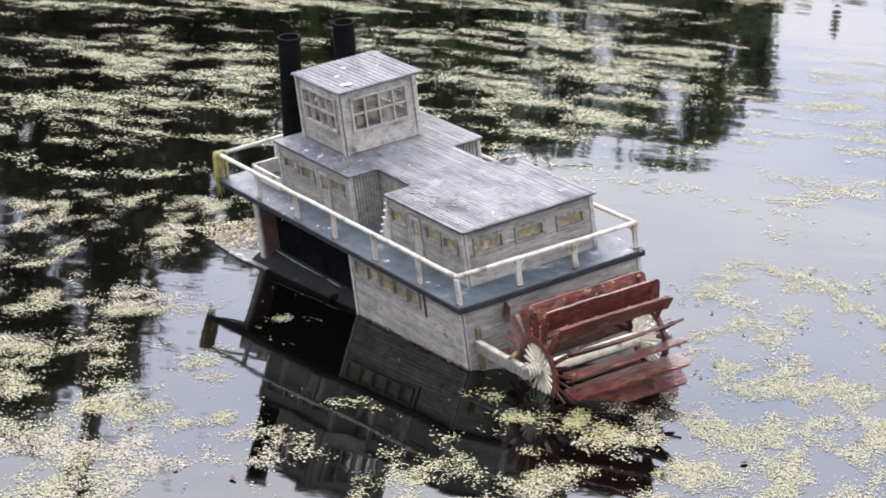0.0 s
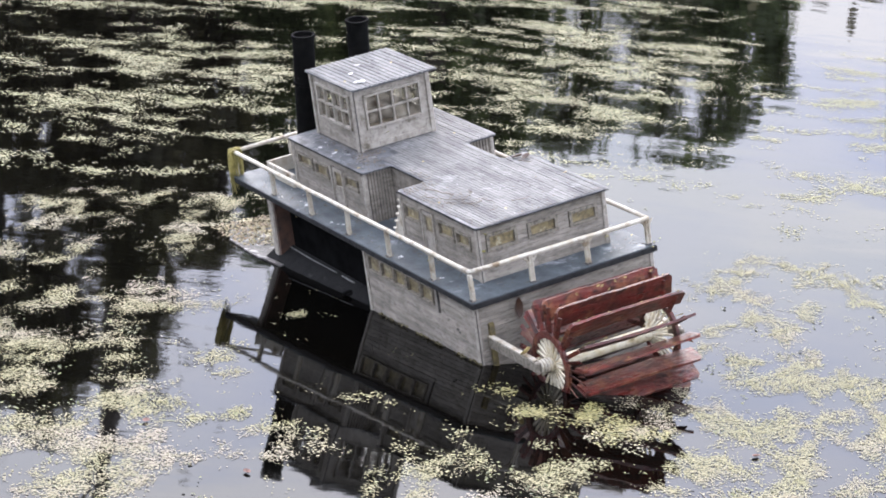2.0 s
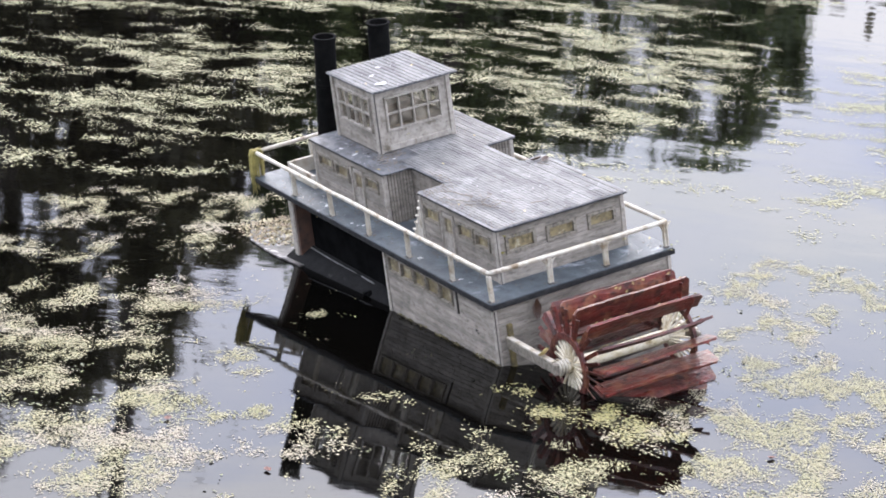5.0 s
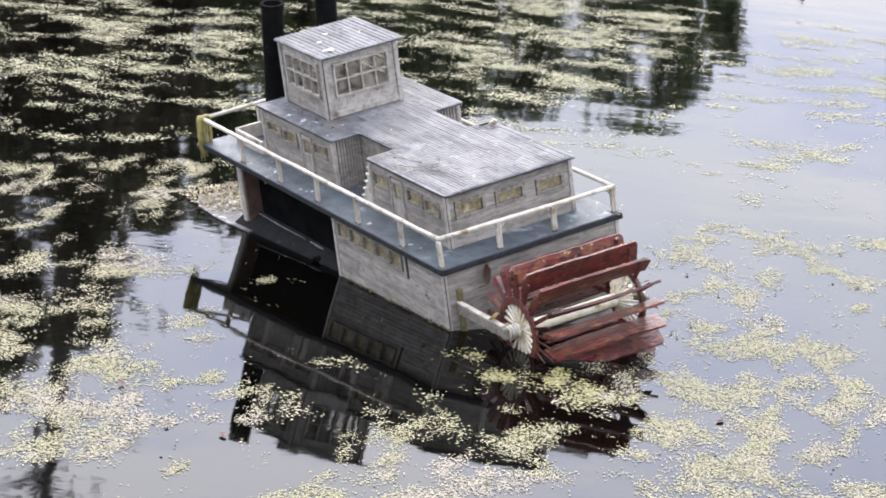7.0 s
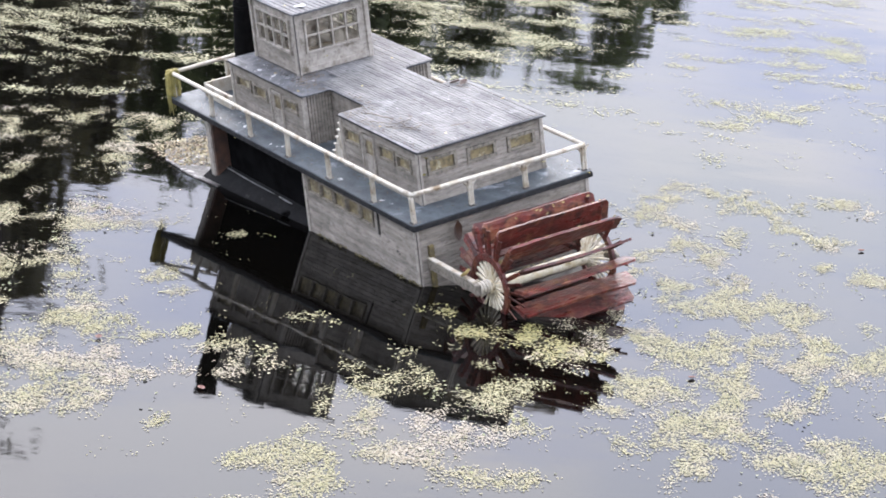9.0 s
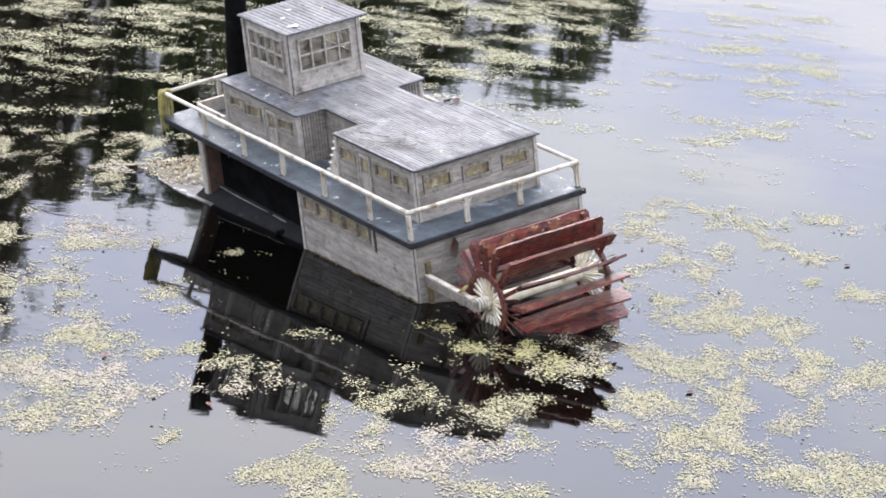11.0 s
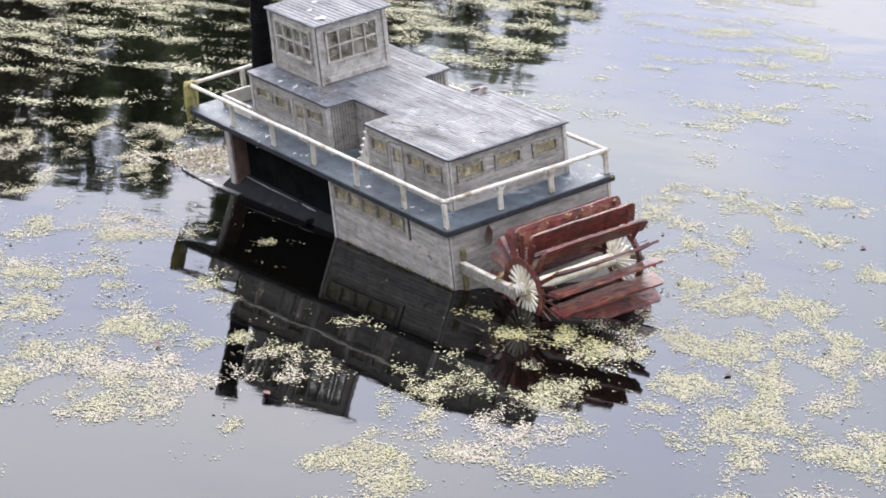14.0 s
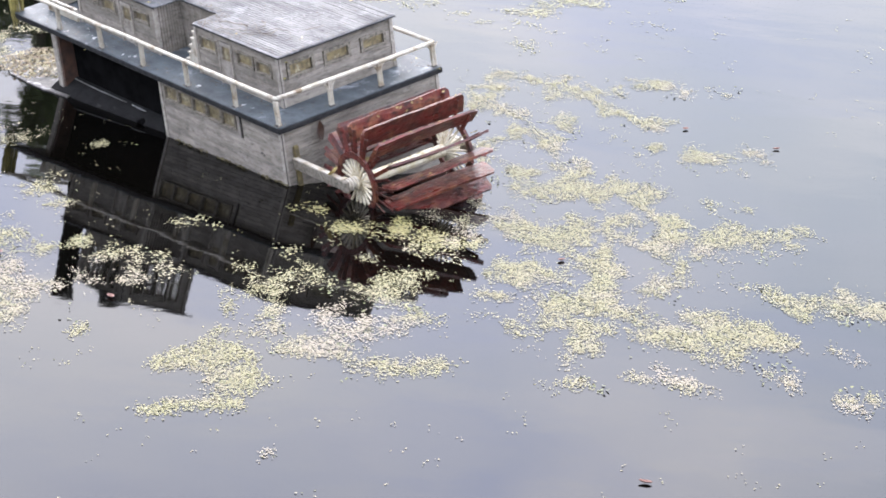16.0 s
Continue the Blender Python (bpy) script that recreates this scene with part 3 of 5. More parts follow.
def build_hull():
    side = [(0.012, .243), (0.57, .243), (0.57, -.243), (0.012, -.243)]
    bm = bmesh.new()
    prism(bm, [(0.012, .228), (0.56, .228), (0.56, -.228), (0.012, -.228)], -.30, -.2)
    part("keel_box", bm, M_DARKWET, boat, "dark soaked hull bottom")
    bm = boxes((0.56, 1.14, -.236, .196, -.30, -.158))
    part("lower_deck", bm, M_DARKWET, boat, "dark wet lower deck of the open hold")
    # the outer plank slopes down into the water
    bm = bmesh.new()
    sec = [(.192, -.152), (.275, -.196), (.275, -.206), (.192, -.166)]
    ends = [[bm.verts.new((x, y, z)) for y, z in sec] for x in (0.562, 0.70, 0.85, 1.0, 1.165)]
    for a, b in zip(ends, ends[1:]):
        for k in range(4):
            bm.faces.new((a[k], a[(k + 1) % 4], b[(k + 1) % 4], b[k]))
    bm.faces.new(ends[0][::-1])
    bm.faces.new(ends[-1])
    bmesh.ops.recalc_face_normals(bm, faces=bm.faces)
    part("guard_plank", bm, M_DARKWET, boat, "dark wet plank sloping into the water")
    # fore deck, awash: its top lies a finger above the water
    bm = bmesh.new()
    prism(bm, rounded([(1.05, .262), (1.20, .275), (1.38, .258), (1.50, .205), (1.58, .06), (1.58, -.06), (1.46, -.2), (1.16, -.22), (1.145, .1), (1.10, .2)], .015), 0, 1)
    for v in bm.verts:
        v.co.z = awash(v.co.x, v.co.y, (.0035 if v.co.z > .5 else -.03))
    part("fore_deck", bm, M_FOREDECK, boat, "grey fore deck awash under litter")
    # added black sheets close the hold off, painting its deep shade
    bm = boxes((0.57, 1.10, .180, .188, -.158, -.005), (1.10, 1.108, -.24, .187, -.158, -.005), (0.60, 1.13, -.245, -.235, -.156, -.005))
    part("hold_lining", bm, M_HOLD_SHADE, boat, "black sheets standing in for the shade inside the open hold")
    part("hold_panel", boxes((1.108, 1.119, .10, .228, -.19, -.0052), bevel=.001), M_BROWN, boat, "rusty brown panel beside the post")
    part("hull_post", boxes((1.118, 1.142, .212, .232, -.175, -.0045), bevel=.002), M_TRIM, boat, "grey weathered post under the deck")
    bm = bmesh.new()
    tube(bm, [(1.10, .203, -.153), (0.98, .205, -.1535), (0.83, .203, -.153)], [.0014, .0020, .0010], 6)
    tube(bm, [(0.80, .203, -.153), (0.76, .204, -.153), (0.73, .203, -.1535)], [.0016, .0026, .0012], 6)
    part("batten", bm, M_GREYWET, boat, "pale worn strip along the lower deck")
    bm = bmesh.new()
    box(bm, 0.705, .73, .222, .236, -.182, -.166, .003)
    box(bm, 0.712, .725, .220, .242, -.170, -.163, .002)
    part("cleat", bm, M_BLACK, boat, "small black cleat on the lower deck")


build_hull()

LOW_Z = -.30
M_PORT_LOW = wall_pose(0.012, .2385, 0, 0)
LOW_WIN = [(0.198, 0.532, -.055, -.0115)]
wall("lower_wall", M_PORT_LOW, 0.552, LOW_Z, -.0045, LOW_WIN, seed=3, runs=(.07, .20), label="lapped grey-white boards of the lower side")
for k in range(5):
    u = 0.198 + k * .0668
    window(M_PORT_LOW, u + .001, u + .0658, -.055, -.0115, name="low_window", bar=.0034, label="low window with a yellowed panel")
part("downpipe", boxes((0.185, 0.189, .2415, .2455, -.066, -.0045)), M_BACK, boat, "short dark strip under the deck edge")
M_STERN_LOW = wall_pose(0.012, -.2385, 0, 1)
wall("lower_wall", M_STERN_LOW, 0.477, LOW_Z, -.0045, seed=4, runs=(.09, .26), label="lapped grey-white boards of the lower stern")
wall("lower_wall", wall_pose(0.564, .2385, 0, -1), 0.477, LOW_Z, -.0045, seed=5, joints=False)
wall("lower_wall", wall_pose(0.564, -.2385, 0, 2), 0.552, LOW_Z, -.0045, seed=6)
for x, y in ((.0125, .239), (.5625, .239), (.0125, -.239), (.5625, -.239)):
    part("corner_post", boxes((x - .006, x + .005, y - .005, y + .0055, LOW_Z, -.0048), bevel=.001), M_TRIM, boat)

# main deck
DECK = rounded([(0.0, .25), (1.305, .25), (1.305, -.25), (0.0, -.25)], .012)
bm = bmesh.new()
prism(bm, DECK, -.0045, .0105)
part("deck", bm, M_DECK, boat, "slate-blue painted deck, worn and stained")
ring = bmesh.new()
for x0, x1, y0, y1 in ((-.002, 1.307, .246, .2520), (-.002, 1.307, -.2520, -.246), (-.0025, .004, -.2515, .2515), (1.301, 1.3075, -.2515, .2515)):
    box(ring, x0, x1, y0, y1, -.0050, .0078, .001)
part("deck_edge", ring, M_EDGE, boat, "dark edge band round the deck")


# cabins
Z0, Z1 = .0105, .1455
AFT_Y, AFT_S = .164, -.178
def cabin_walls():
    mp = wall_pose(0.100, AFT_Y, 0, 0)
    wins = [(0.275, 0.355, .082, .122), (0.108, 0.186, .082, .121), (0.030, 0.100, .080, .118)]
    doors = [(0.206, 0.268, Z0, .128)]
    wall("cabin_wall", mp, .37, Z0, Z1, wins + doors, seed=11, label="lapped boards of the aft cabin's side")
    for u0, u1, a, b in wins:
        window(mp, u0, u1, a, b, label="small window with a yellowed panel")
    door(mp, *doors[0])
    ms = wall_pose(0.100, AFT_S, 0, 1)
    wins = [(0.020, 0.098, .078, .118), (0.130, 0.211, .080, .120), (0.240, 0.322, .080, .124)]
    wall("cabin_wall", ms, .342, Z0, Z1, wins, seed=12, label="lapped boards of the aft cabin's end")
    for u0, u1, a, b in wins:
        window(ms, u0, u1, a, b, label="stern window with a yellowed panel", bar=.0075)
    wall("cabin_wall", wall_pose(0.470, AFT_Y, 0, -1), .342, Z0, Z1, upright=True, seed=13)
    wall("cabin_wall", wall_pose(0.470, AFT_S, 0, 2), .37, Z0, Z1, seed=14)
    # passage between the cabins
    wall("cabin_wall", wall_pose(0.470, .085, 0, 0), .192, Z0, Z1, upright=True, seed=15)
    wall("cabin_wall", wall_pose(0.662, -.115, 0, 2), .192, Z0, Z1, upright=True, seed=16)
    # forward cabin
    mf = wall_pose(0.668, .164, 0, 0)
    wins = [(0.200, 0.275, .078, .117), (0.289, 0.375, .084, .119), (0.033, 0.108, .085, .119)]
    doors = [(0.116, 0.180, Z0, .126)]
    wall("cabin_wall", mf, .40, Z0, Z1, wins + doors, seed=17, label="lapped boards of the forward cabin's side")
    for u0, u1, a, b in wins:
        window(mf, u0, u1, a, b, label="small window with a yellowed panel")
    door(mf, *doors[0])
    wall("cabin_wall", wall_pose(0.668, -.2, 0, 1), .364, Z0, Z1, upright=True, seed=18, label="upright beaded boards")
    wall("cabin_wall", wall_pose(1.068, .164, 0, -1), .364, Z0, Z1, seed=19)
    wall("cabin_wall", wall_pose(1.068, -.2, 0, 2), .40, Z0, Z1, seed=20)
    for x, y in ((.1, AFT_Y), (.1, AFT_S), (.47, AFT_Y), (.668, .164), (.668, -.2), (1.068, .164), (1.068, -.2), (.47, AFT_S)):
        part("corner_post", boxes((x - .0055, x + .0055, y - .0055, y + .0055, Z0, Z1 - .001), bevel=.001), M_TRIM, boat)


cabin_walls()
# thin dark strips along the wall tops, just below the roof
for spec in ((.106, .464, AFT_Y + .0005, AFT_Y + .0048, .1405, .1456), (.0952, .0995, AFT_S + .006, AFT_Y - .006, .1405, .1456), (.674, 1.062, .1645, .1688, .1405, .1456)):
    part("eave_gap", boxes(spec), M_BACK, boat, "dark strip under the eaves")
part("seam", boxes((.0938, .0952, AFT_Y + .0015, AFT_Y + .0035, Z0, Z1)), M_BACK, boat, "dark open seam at the corner")
part("seam", boxes((.0058, .0074, .2400, .2425, LOW_Z, -.0105)), M_BACK, boat, "dark open seam at the corner")

ROOF = [(.084, .174), (.474, .174), (.474, .093), (.654, .093), (.654, .174), (1.08, .174), (1.08, -.212), (.654, -.212), (.654, -.124), (.474, -.124), (.474, -.189), (.084, -.189)]
bm = bmesh.new()
prism(bm, rounded(ROOF, .011), .1458, .1495)
main_roof = part("roof", bm, M_ROOF_PLAIN, boat, "grey boarded cabin roof, worn pale and wet")
rng = random.Random(5)
BW = .0094
y = -.2115
while y < .172:
    mid = y + BW / 2
    if -.122 < mid < .091:
        runs = [(.088, 1.076)]
    elif mid > -.187:
        runs = [(.088, .470), (.658, 1.076)]
    else:
        runs = [(.658, 1.076)]
    # the port fore corner is plain painted sheet
    if mid > .03:
        runs = [(a, min(b, .46 + .02 * rng.random()) if a < .4 and mid > .092 else min(b, .72)) for a, b in runs if a < .6]
    for a, b in runs:
        at = a
        while at < b - 1e-4:
            end = b if at + .3 > b else at + rng.uniform(.18, .42)
            end = min(end, b)
            if y + BW > .1735 or y < -.2115:
                break
            mm = Matrix(((end - at - .0012, 0, 0, at), (0, BW, 0, y), (0, 0, .0015 + rng.uniform(-.0004, .0004), .1494), (0, 0, 0, 1)))
            piece("roof_board", ROOF_BOARD, main_roof, mm)
            at = end
    y += BW


for spec in ((.0836, .4745, .1738, .1750, .1448, .1466), (.0830, .0842, -.188, .1735, .1448, .1466), (.655, 1.079, .1738, .1750, .1448, .1466), (.475, .653, .0930, .0942, .1448, .1466)):
    part("roof_edge", boxes(spec), M_EDGE, boat, "dark dirty lower edge of the roof")


# pilot house: slightly narrower at the top
def pilot():
    zb, zt = .1495, .3145
    x0, x1, y0, y1 = .806, 1.040, -.112, .098
    faces = [(wall_pose(x0, y0, 0, 1), y1 - y0, "aft"), (wall_pose(x0, y1, 0, 0), x1 - x0, "port"), (wall_pose(x1, y1, 0, -1), y1 - y0, "fore"), (wall_pose(x1, y0, 0, 2), x1 - x0, "starboard")]
    for m, ln, which in faces:
        hole = (.024, ln - .026, .203, .294)
        bm = boxes((0, ln, -.005, 0, zb, hole[2]), (0, ln, -.005, 0, hole[3], zt), (0, hole[0], -.005, 0, hole[2], hole[3]), (hole[1], ln, -.005, 0, hole[2], hole[3]))
        w = part("pilot_house_wall", bm, M_TRIM, boat, "weathered grey-white pilot house wall", m)
        if which in ("port", "starboard"):
            for k in range(5):
                piece("clapboard", CLAP, w, Matrix(((ln, 0, 0, 0), (0, 1, 0, 0), (0, 0, .0101, zb + .0005 + k * .01), (0, 0, 0, 1))))
        else:
            part("skirt_board", boxes((0.004, ln - .004, 0, .004, zb, zb + .017), bevel=.001), M_TRIM, w)
        part("dirt_line", boxes((-.004, ln + .004, 0, .0048, zb, zb + .0028)), M_BACK, w, "dark dirt at the wall's foot")
        window(m, *hole, 4, 2, pane=M_GLASS, bar=.0052, name="pilot_window", label="eight-pane window with dirty glass")
    for x, y in ((x0, y1), (x0, y0), (x1, y1), (x1, y0)):
        part("corner_post", boxes((x - .006, x + .006, y - .006, y + .006, zb, zt), bevel=.001), M_TRIM, boat)
    part("seam", boxes((x0 - .0085, x0 - .0050, y1 + .0010, y1 + .0034, zb, zt)), M_BACK, boat, "dark open seam at the corner")
    part("eave_gap", boxes((x0 - .0022, x0, y0 + .006, y1 - .006, zt - .006, zt - .0005)), M_BACK, boat)
    part("eave_gap", boxes((x0 + .006, x1 - .006, y1, y1 + .0022, zt - .006, zt - .0005)), M_BACK, boat)
    part("inner_floor", boxes((x0 + .008, x1 - .008, y0 + .008, y1 - .008, .153, .156)), M_TAN, boat)
    part("inner_bench", boxes((x1 - .06, x1 - .012, y0 + .02, y1 - .03, .156, .214), bevel=.002), M_BROWN, boat, "brown wooden bench inside the pilot house")
    bm = bmesh.new()
    prism(bm, [(.788, .107), (1.058, .107), (1.058, -.136), (.788, -.136)], .3145, .318)
    roof = part("pilot_house_roof", bm, M_ROOF_PLAIN, boat, "pale grey boarded pilot house roof")
    n = 17
    w = .243 / n
    rr = random.Random(8)
    for k in range(n):
        mm = Matrix(((.270, 0, 0, .788), (0, w, 0, -.136 + k * w), (0, 0, .0023 + rr.uniform(-.0004, .0004), .3178), (0, 0, 0, 1)))
        piece("roof_board", PILOT_BOARD, roof, mm)


pilot()


# smoke stacks
def stack(x, y, z, bx, by):
    bm = bmesh.new()
    tilt = Vector((x - bx, y - by, z - .0105))
    top, base = Vector((x, y, z)), Vector((bx, by, .0105))
    ax = tilt.normalized()
    side = ax.orthogonal().normalized()
    up = ax.cross(side)
    prof = [(0, .030), (.018, .0305), (.0185, .0285), (.24, .0285), (.241, .0305), (.248, .0305), (.249, .0288), (.365, .0288), (.3655, .031), (tilt.length, .031),
            (tilt.length, .0255), (.20, .0250)]
    n = 28
    rings = []
    for d, r in prof:
        rings.append([bm.verts.new(base + ax * d + r * (math.cos(2 * math.pi * k / n) * side + math.sin(2 * math.pi * k / n) * up)) for k in range(n)])
    for a, b in zip(rings, rings[1:]):
        for k in range(n):
            bm.faces.new((a[k], a[(k + 1) % n], b[(k + 1) % n], b[k]))
    bm.faces.new(rings[-1])
    bm.faces.new(rings[0][::-1])
    s = part("funnel", bm, M_BLACK, boat, "tall black funnel with a rimmed open top")
    bm = bmesh.new()
    bmesh.ops.create_cone(bm, segments=28, radius1=.0316, radius2=.0316, depth=.004, cap_ends=False)
    bmesh.ops.transform(bm, matrix=Matrix.Translation(top - ax * .004) @ ax.to_track_quat("Z", "Y").to_matrix().to_4x4(), verts=bm.verts)
    part("rim", bm, M_BLACK, s, "grey worn rim")
    return s


stack(1.155, .053, .384, 1.183, .079)
stack(1.169, -.113, .381, 1.193, -.096)


# railings
RZ = .0775
RY = .238
def rail(points, r=.0055):
    bm = bmesh.new()
    tube(bm, points, r, 12)
    part("handrail", bm, M_RAIL, boat, "cream-white round handrail, stained", smooth=True)


def sagged(a, b, n=9, seed=0):
    rr = random.Random(seed)
    a, b = Vector(a), Vector(b)
    return [a.lerp(b, k / n) + Vector((0, rr.uniform(-.0007, .0007), rr.uniform(-.0007, .0007))) for k in range(n + 1)]


rail(sagged((.016, RY, .080), (1.305, RY, .0765), 14, 1))
rail(sagged((.016, RY + .002, .0805), (.016, -.246, .0735), 7, 2))
rail(sagged((.016, -.244, .0735), (1.305, -.240, .0765), 12, 3))
rail(sagged((1.305, RY, .0765), (1.305, -.240, .0765), 6, 4))


def post(x, y, along, knees=False, lean=0.0):
    """Two thin strips on a dark foot, under the rail."""
    m = pose(x, y, .0105, lean, 0, 0 if along == "x" else 90)
    bm = boxes((-.0062, -.0012, -.0045, .0045, 0, .064), (.0012, .0062, -.0045, .0045, 0, .064), (-.0012, .0012, -.003, .003, 0, .064), bevel=.0008)
    p = part("rail_post", bm, M_RAIL, boat, "cream rail post of two strips", m)
    part("foot", boxes((-.0045, .0085, -.0045, .008, 0, .003), bevel=.001), M_BACK, p, "dark foot plate")
    if knees:
        for s in (-1, 1):
            kb = bmesh.new()
            tube(kb, [(s * .004, 0, .040), (s * .009, 0, .054), (s * .017, 0, .061)], [.0028, .003, .0026], 6)
            part("bracket", kb, M_RAIL, p, "small curved bracket")
    return p


for i, x in enumerate((.016, .206, .427, .641, .849, 1.069, 1.297)):
    post(x, RY, "x", lean=(-1.5, 1, 0, 2, -1, 1, 0)[i])
for y in (.079, -.073, -.240):
    post(.016, y, "y", knees=True)
for x in (.206, .427, .641, .849, 1.069, 1.297):
    post(x, -.240, "x")
for y in (.072, -.08):
    post(1.300, y, "y")

# low white coaming before the forward cabin
bm = boxes((1.225, 1.233, -.20, .178, .0105, .050), (1.074, 1.225, .170, .178, .0105, .047), (1.074, 1.225, -.20, -.192, .0105, .047), bevel=.001)
part("coaming", bm, M_RAIL, boat, "low cream-white coaming on the fore deck")


# white stair in the notch between the cabins
def stair():
    n = 6
    prof = [(.478, .0105)]
    for k in range(n):
        x = .548 - k * .0115
        prof += [(x, .0105 + k * .021), (x, .0105 + (k + 1) * .021)]
    prof.append((.478, .0105 + n * .021))
    bm = bmesh.new()
    a = [bm.verts.new((x, .150, z)) for x, z in prof]
    b = [bm.verts.new((x, .157, z)) for x, z in prof]
    bm.faces.new(a)
    bm.faces.new(b[::-1])
    for i in range(len(prof)):
        j = (i + 1) % len(prof)
        bm.faces.new((a[j], a[i], b[i], b[j]))
    s = part("stair", bm, M_RAIL, boat, "small cream-white stair with stepped side")
    for k in range(n):
        x = .548 - k * .0115
        part("tread", boxes((x - .013, x + .003, .118, .160, .0105 + (k + 1) * .021 - .004, .0105 + (k + 1) * .021 + .001), bevel=.001), M_RAIL, s)


stair()


# stern wheel
AX, AZ = -.192, -.107
def wheel():
    hub_m = pose(AX, .02, AZ - .002, 1.0, 0, 0)
    bm = bmesh.new()
    tube(bm, [(0, -.152, 0), (0, -.06, 0), (0, .0, 0), (0, .145, 0), (0, .165, 0)], [.016, .0165, .0155, .016, .013], 16)
    w = part("paddle_wheel", bm, M_SPOKE, boat, "stern wheel with red paddles, white spokes and a cream axle", hub_m)
    n = 16
    for yy, out in ((.149, 1), (-.142, -1)):
        bm = bmesh.new()
        seg = 40
        for r0, r1, ya, yb in ((.063, .079, yy - .004, yy + .004),):
            vs = [[bm.verts.new((r * math.cos(2 * math.pi * k / seg), y, r * math.sin(2 * math.pi * k / seg))) for k in range(seg)] for r, y in ((r0, ya), (r1, ya), (r1, yb), (r0, yb))]
            for i in range(4):
                for k in range(seg):
                    bm.faces.new((vs[i][k], vs[i][(k + 1) % seg], vs[(i + 1) % 4][(k + 1) % seg], vs[(i + 1) % 4][k]))
        bmesh.ops.recalc_face_normals(bm, faces=bm.faces)
        part("wheel_ring", bm, M_RED, w, "red-brown wheel rim")
        # the far wheel's spokes lean in towards the middle of the axle
        dish = .004 if out > 0 else .034
        sp = bmesh.new()
        ends = [[sp.verts.new((x, -out * off + y, z)) for y, z in ((-hy, -hz), (-hy, hz), (hy, hz), (hy, -hz))]
                for x, off, hy, hz in ((.010, dish, .003, .0022), (.038, dish * .35, .0026, .0024), (.067, 0, .0018, .0027))]
        for p, q in zip(ends, ends[1:]):
            for i in range(4):
                sp.faces.new((p[i], p[(i + 1) % 4], q[(i + 1) % 4], q[i]))
        sp.faces.new(ends[0][::-1])
        sp.faces.new(ends[-1])
        bmesh.ops.recalc_face_normals(sp, faces=sp.faces)
        me = mesh_of("spoke", sp, M_SPOKE)
        for k in range(20):
            piece("spoke", me, w, pose(0, yy, 0, 0, 18 * k + 4, 0))
        hb = bmesh.new()
        tube(hb, [(0, yy - .012, 0), (0, yy - .010, 0), (0, yy + .010, 0), (0, yy + .012, 0)], [.012, .017, .017, .012], 16)
        part("hub", hb, M_SPOKE, w, "round yellowed hub")
    # paddles: warped boards with clipped corners and a chewed outer edge
    def paddle_mesh(seed):
        rr = random.Random(seed)
        bm = bmesh.new()
        ys = [-.163, -.155] + [-.155 + .291 * k / 9 + rr.uniform(-.006, .006) for k in range(1, 9)] + [.136, .142]
        bow, twist = rr.uniform(-.004, .004), rr.uniform(-.05, .05)
        rows = []
        for i, y in enumerate(ys):
            s = y / .15
            far = .140 if i in (0, len(ys) - 1) else .149 + rr.uniform(-.0024, .0010)
            near = .097 + rr.uniform(-.0008, .0012)
            lift = bow * (1 - s * s)
            half = .003 + rr.uniform(-.0005, .0004)
            rows.append([bm.verts.new((r, y, lift + twist * s * (r - .12) + h)) for r, h in ((near, -half), (far, -half), (far, half), (near, half))])
        for p, q in zip(rows, rows[1:]):
            for i in range(4):
                bm.faces.new((p[i], p[(i + 1) % 4], q[(i + 1) % 4], q[i]))
        bm.faces.new(rows[0][::-1])
        bm.faces.new(rows[-1])
        bmesh.ops.recalc_face_normals(bm, faces=bm.faces)
        return mesh_of("paddle", bm, M_RED)

    kinds = [paddle_mesh(200 + k) for k in range(5)]
    arm = mesh_of("wheel_arm", boxes((.070, .140, -.0012, .0012, -.0054, .0054), bevel=.0008), M_RED)
    rr = random.Random(3)
    for k in range(n):
        for yy in (.145, -.138):
            piece("wheel_arm", arm, w, pose(0, yy, 0, 0, 360 / n * k + 8, 0) @ pose(0, 0, .004, 28, 0, 0))
            if yy > 0:
                piece("wheel_arm", arm, w, pose(0, yy + .003, 0, 0, 360 / n * k + 19 + rr.uniform(-2, 2), 0) @ pose(0, 0, 0, 32, 0, 0))
        piece("paddle", kinds[k % 5], w, pose(0, rr.uniform(-.003, .003), 0, rr.uniform(-.6, .6), 360 / n * k + 8 + rr.uniform(-1.6, 1.6), 0))


wheel()

# wheel beams
for y, s in ((.212, 1), (-.168, -1)):
    z = -.083 if s > 0 else -.118
    beam = part("wheel_beam", boxes((-.215, .010, y - .006, y + .006, z - .028, z), bevel=.003), M_FRAME, boat, "wet grey beam that carries the wheel")
    part("beam_cap", boxes((-.20, .008, y - .0065, y + .0065, z - .0005, z + .0035), bevel=.001), M_RAIL, beam, "cream cap strip")
    if s > 0:
        bm = bmesh.new()
        pts, rad = [], []
        for k in range(5):
            pts += [(AX, y - .040 + .008 * k + d, z - .020) for d in (0, .002, .006, .0075)]
            rad += [.0125, .0160, .0160, .0125]
        tube(bm, pts, rad, 18)
        part("bearing", bm, M_RAIL, beam, "ribbed pale bearing drum")
part("stain_board", boxes((-.0005, .0095, .200, .214, -.20, -.050), bevel=.002), M_STAIN, boat, "mossy upright strip at the beam's root")

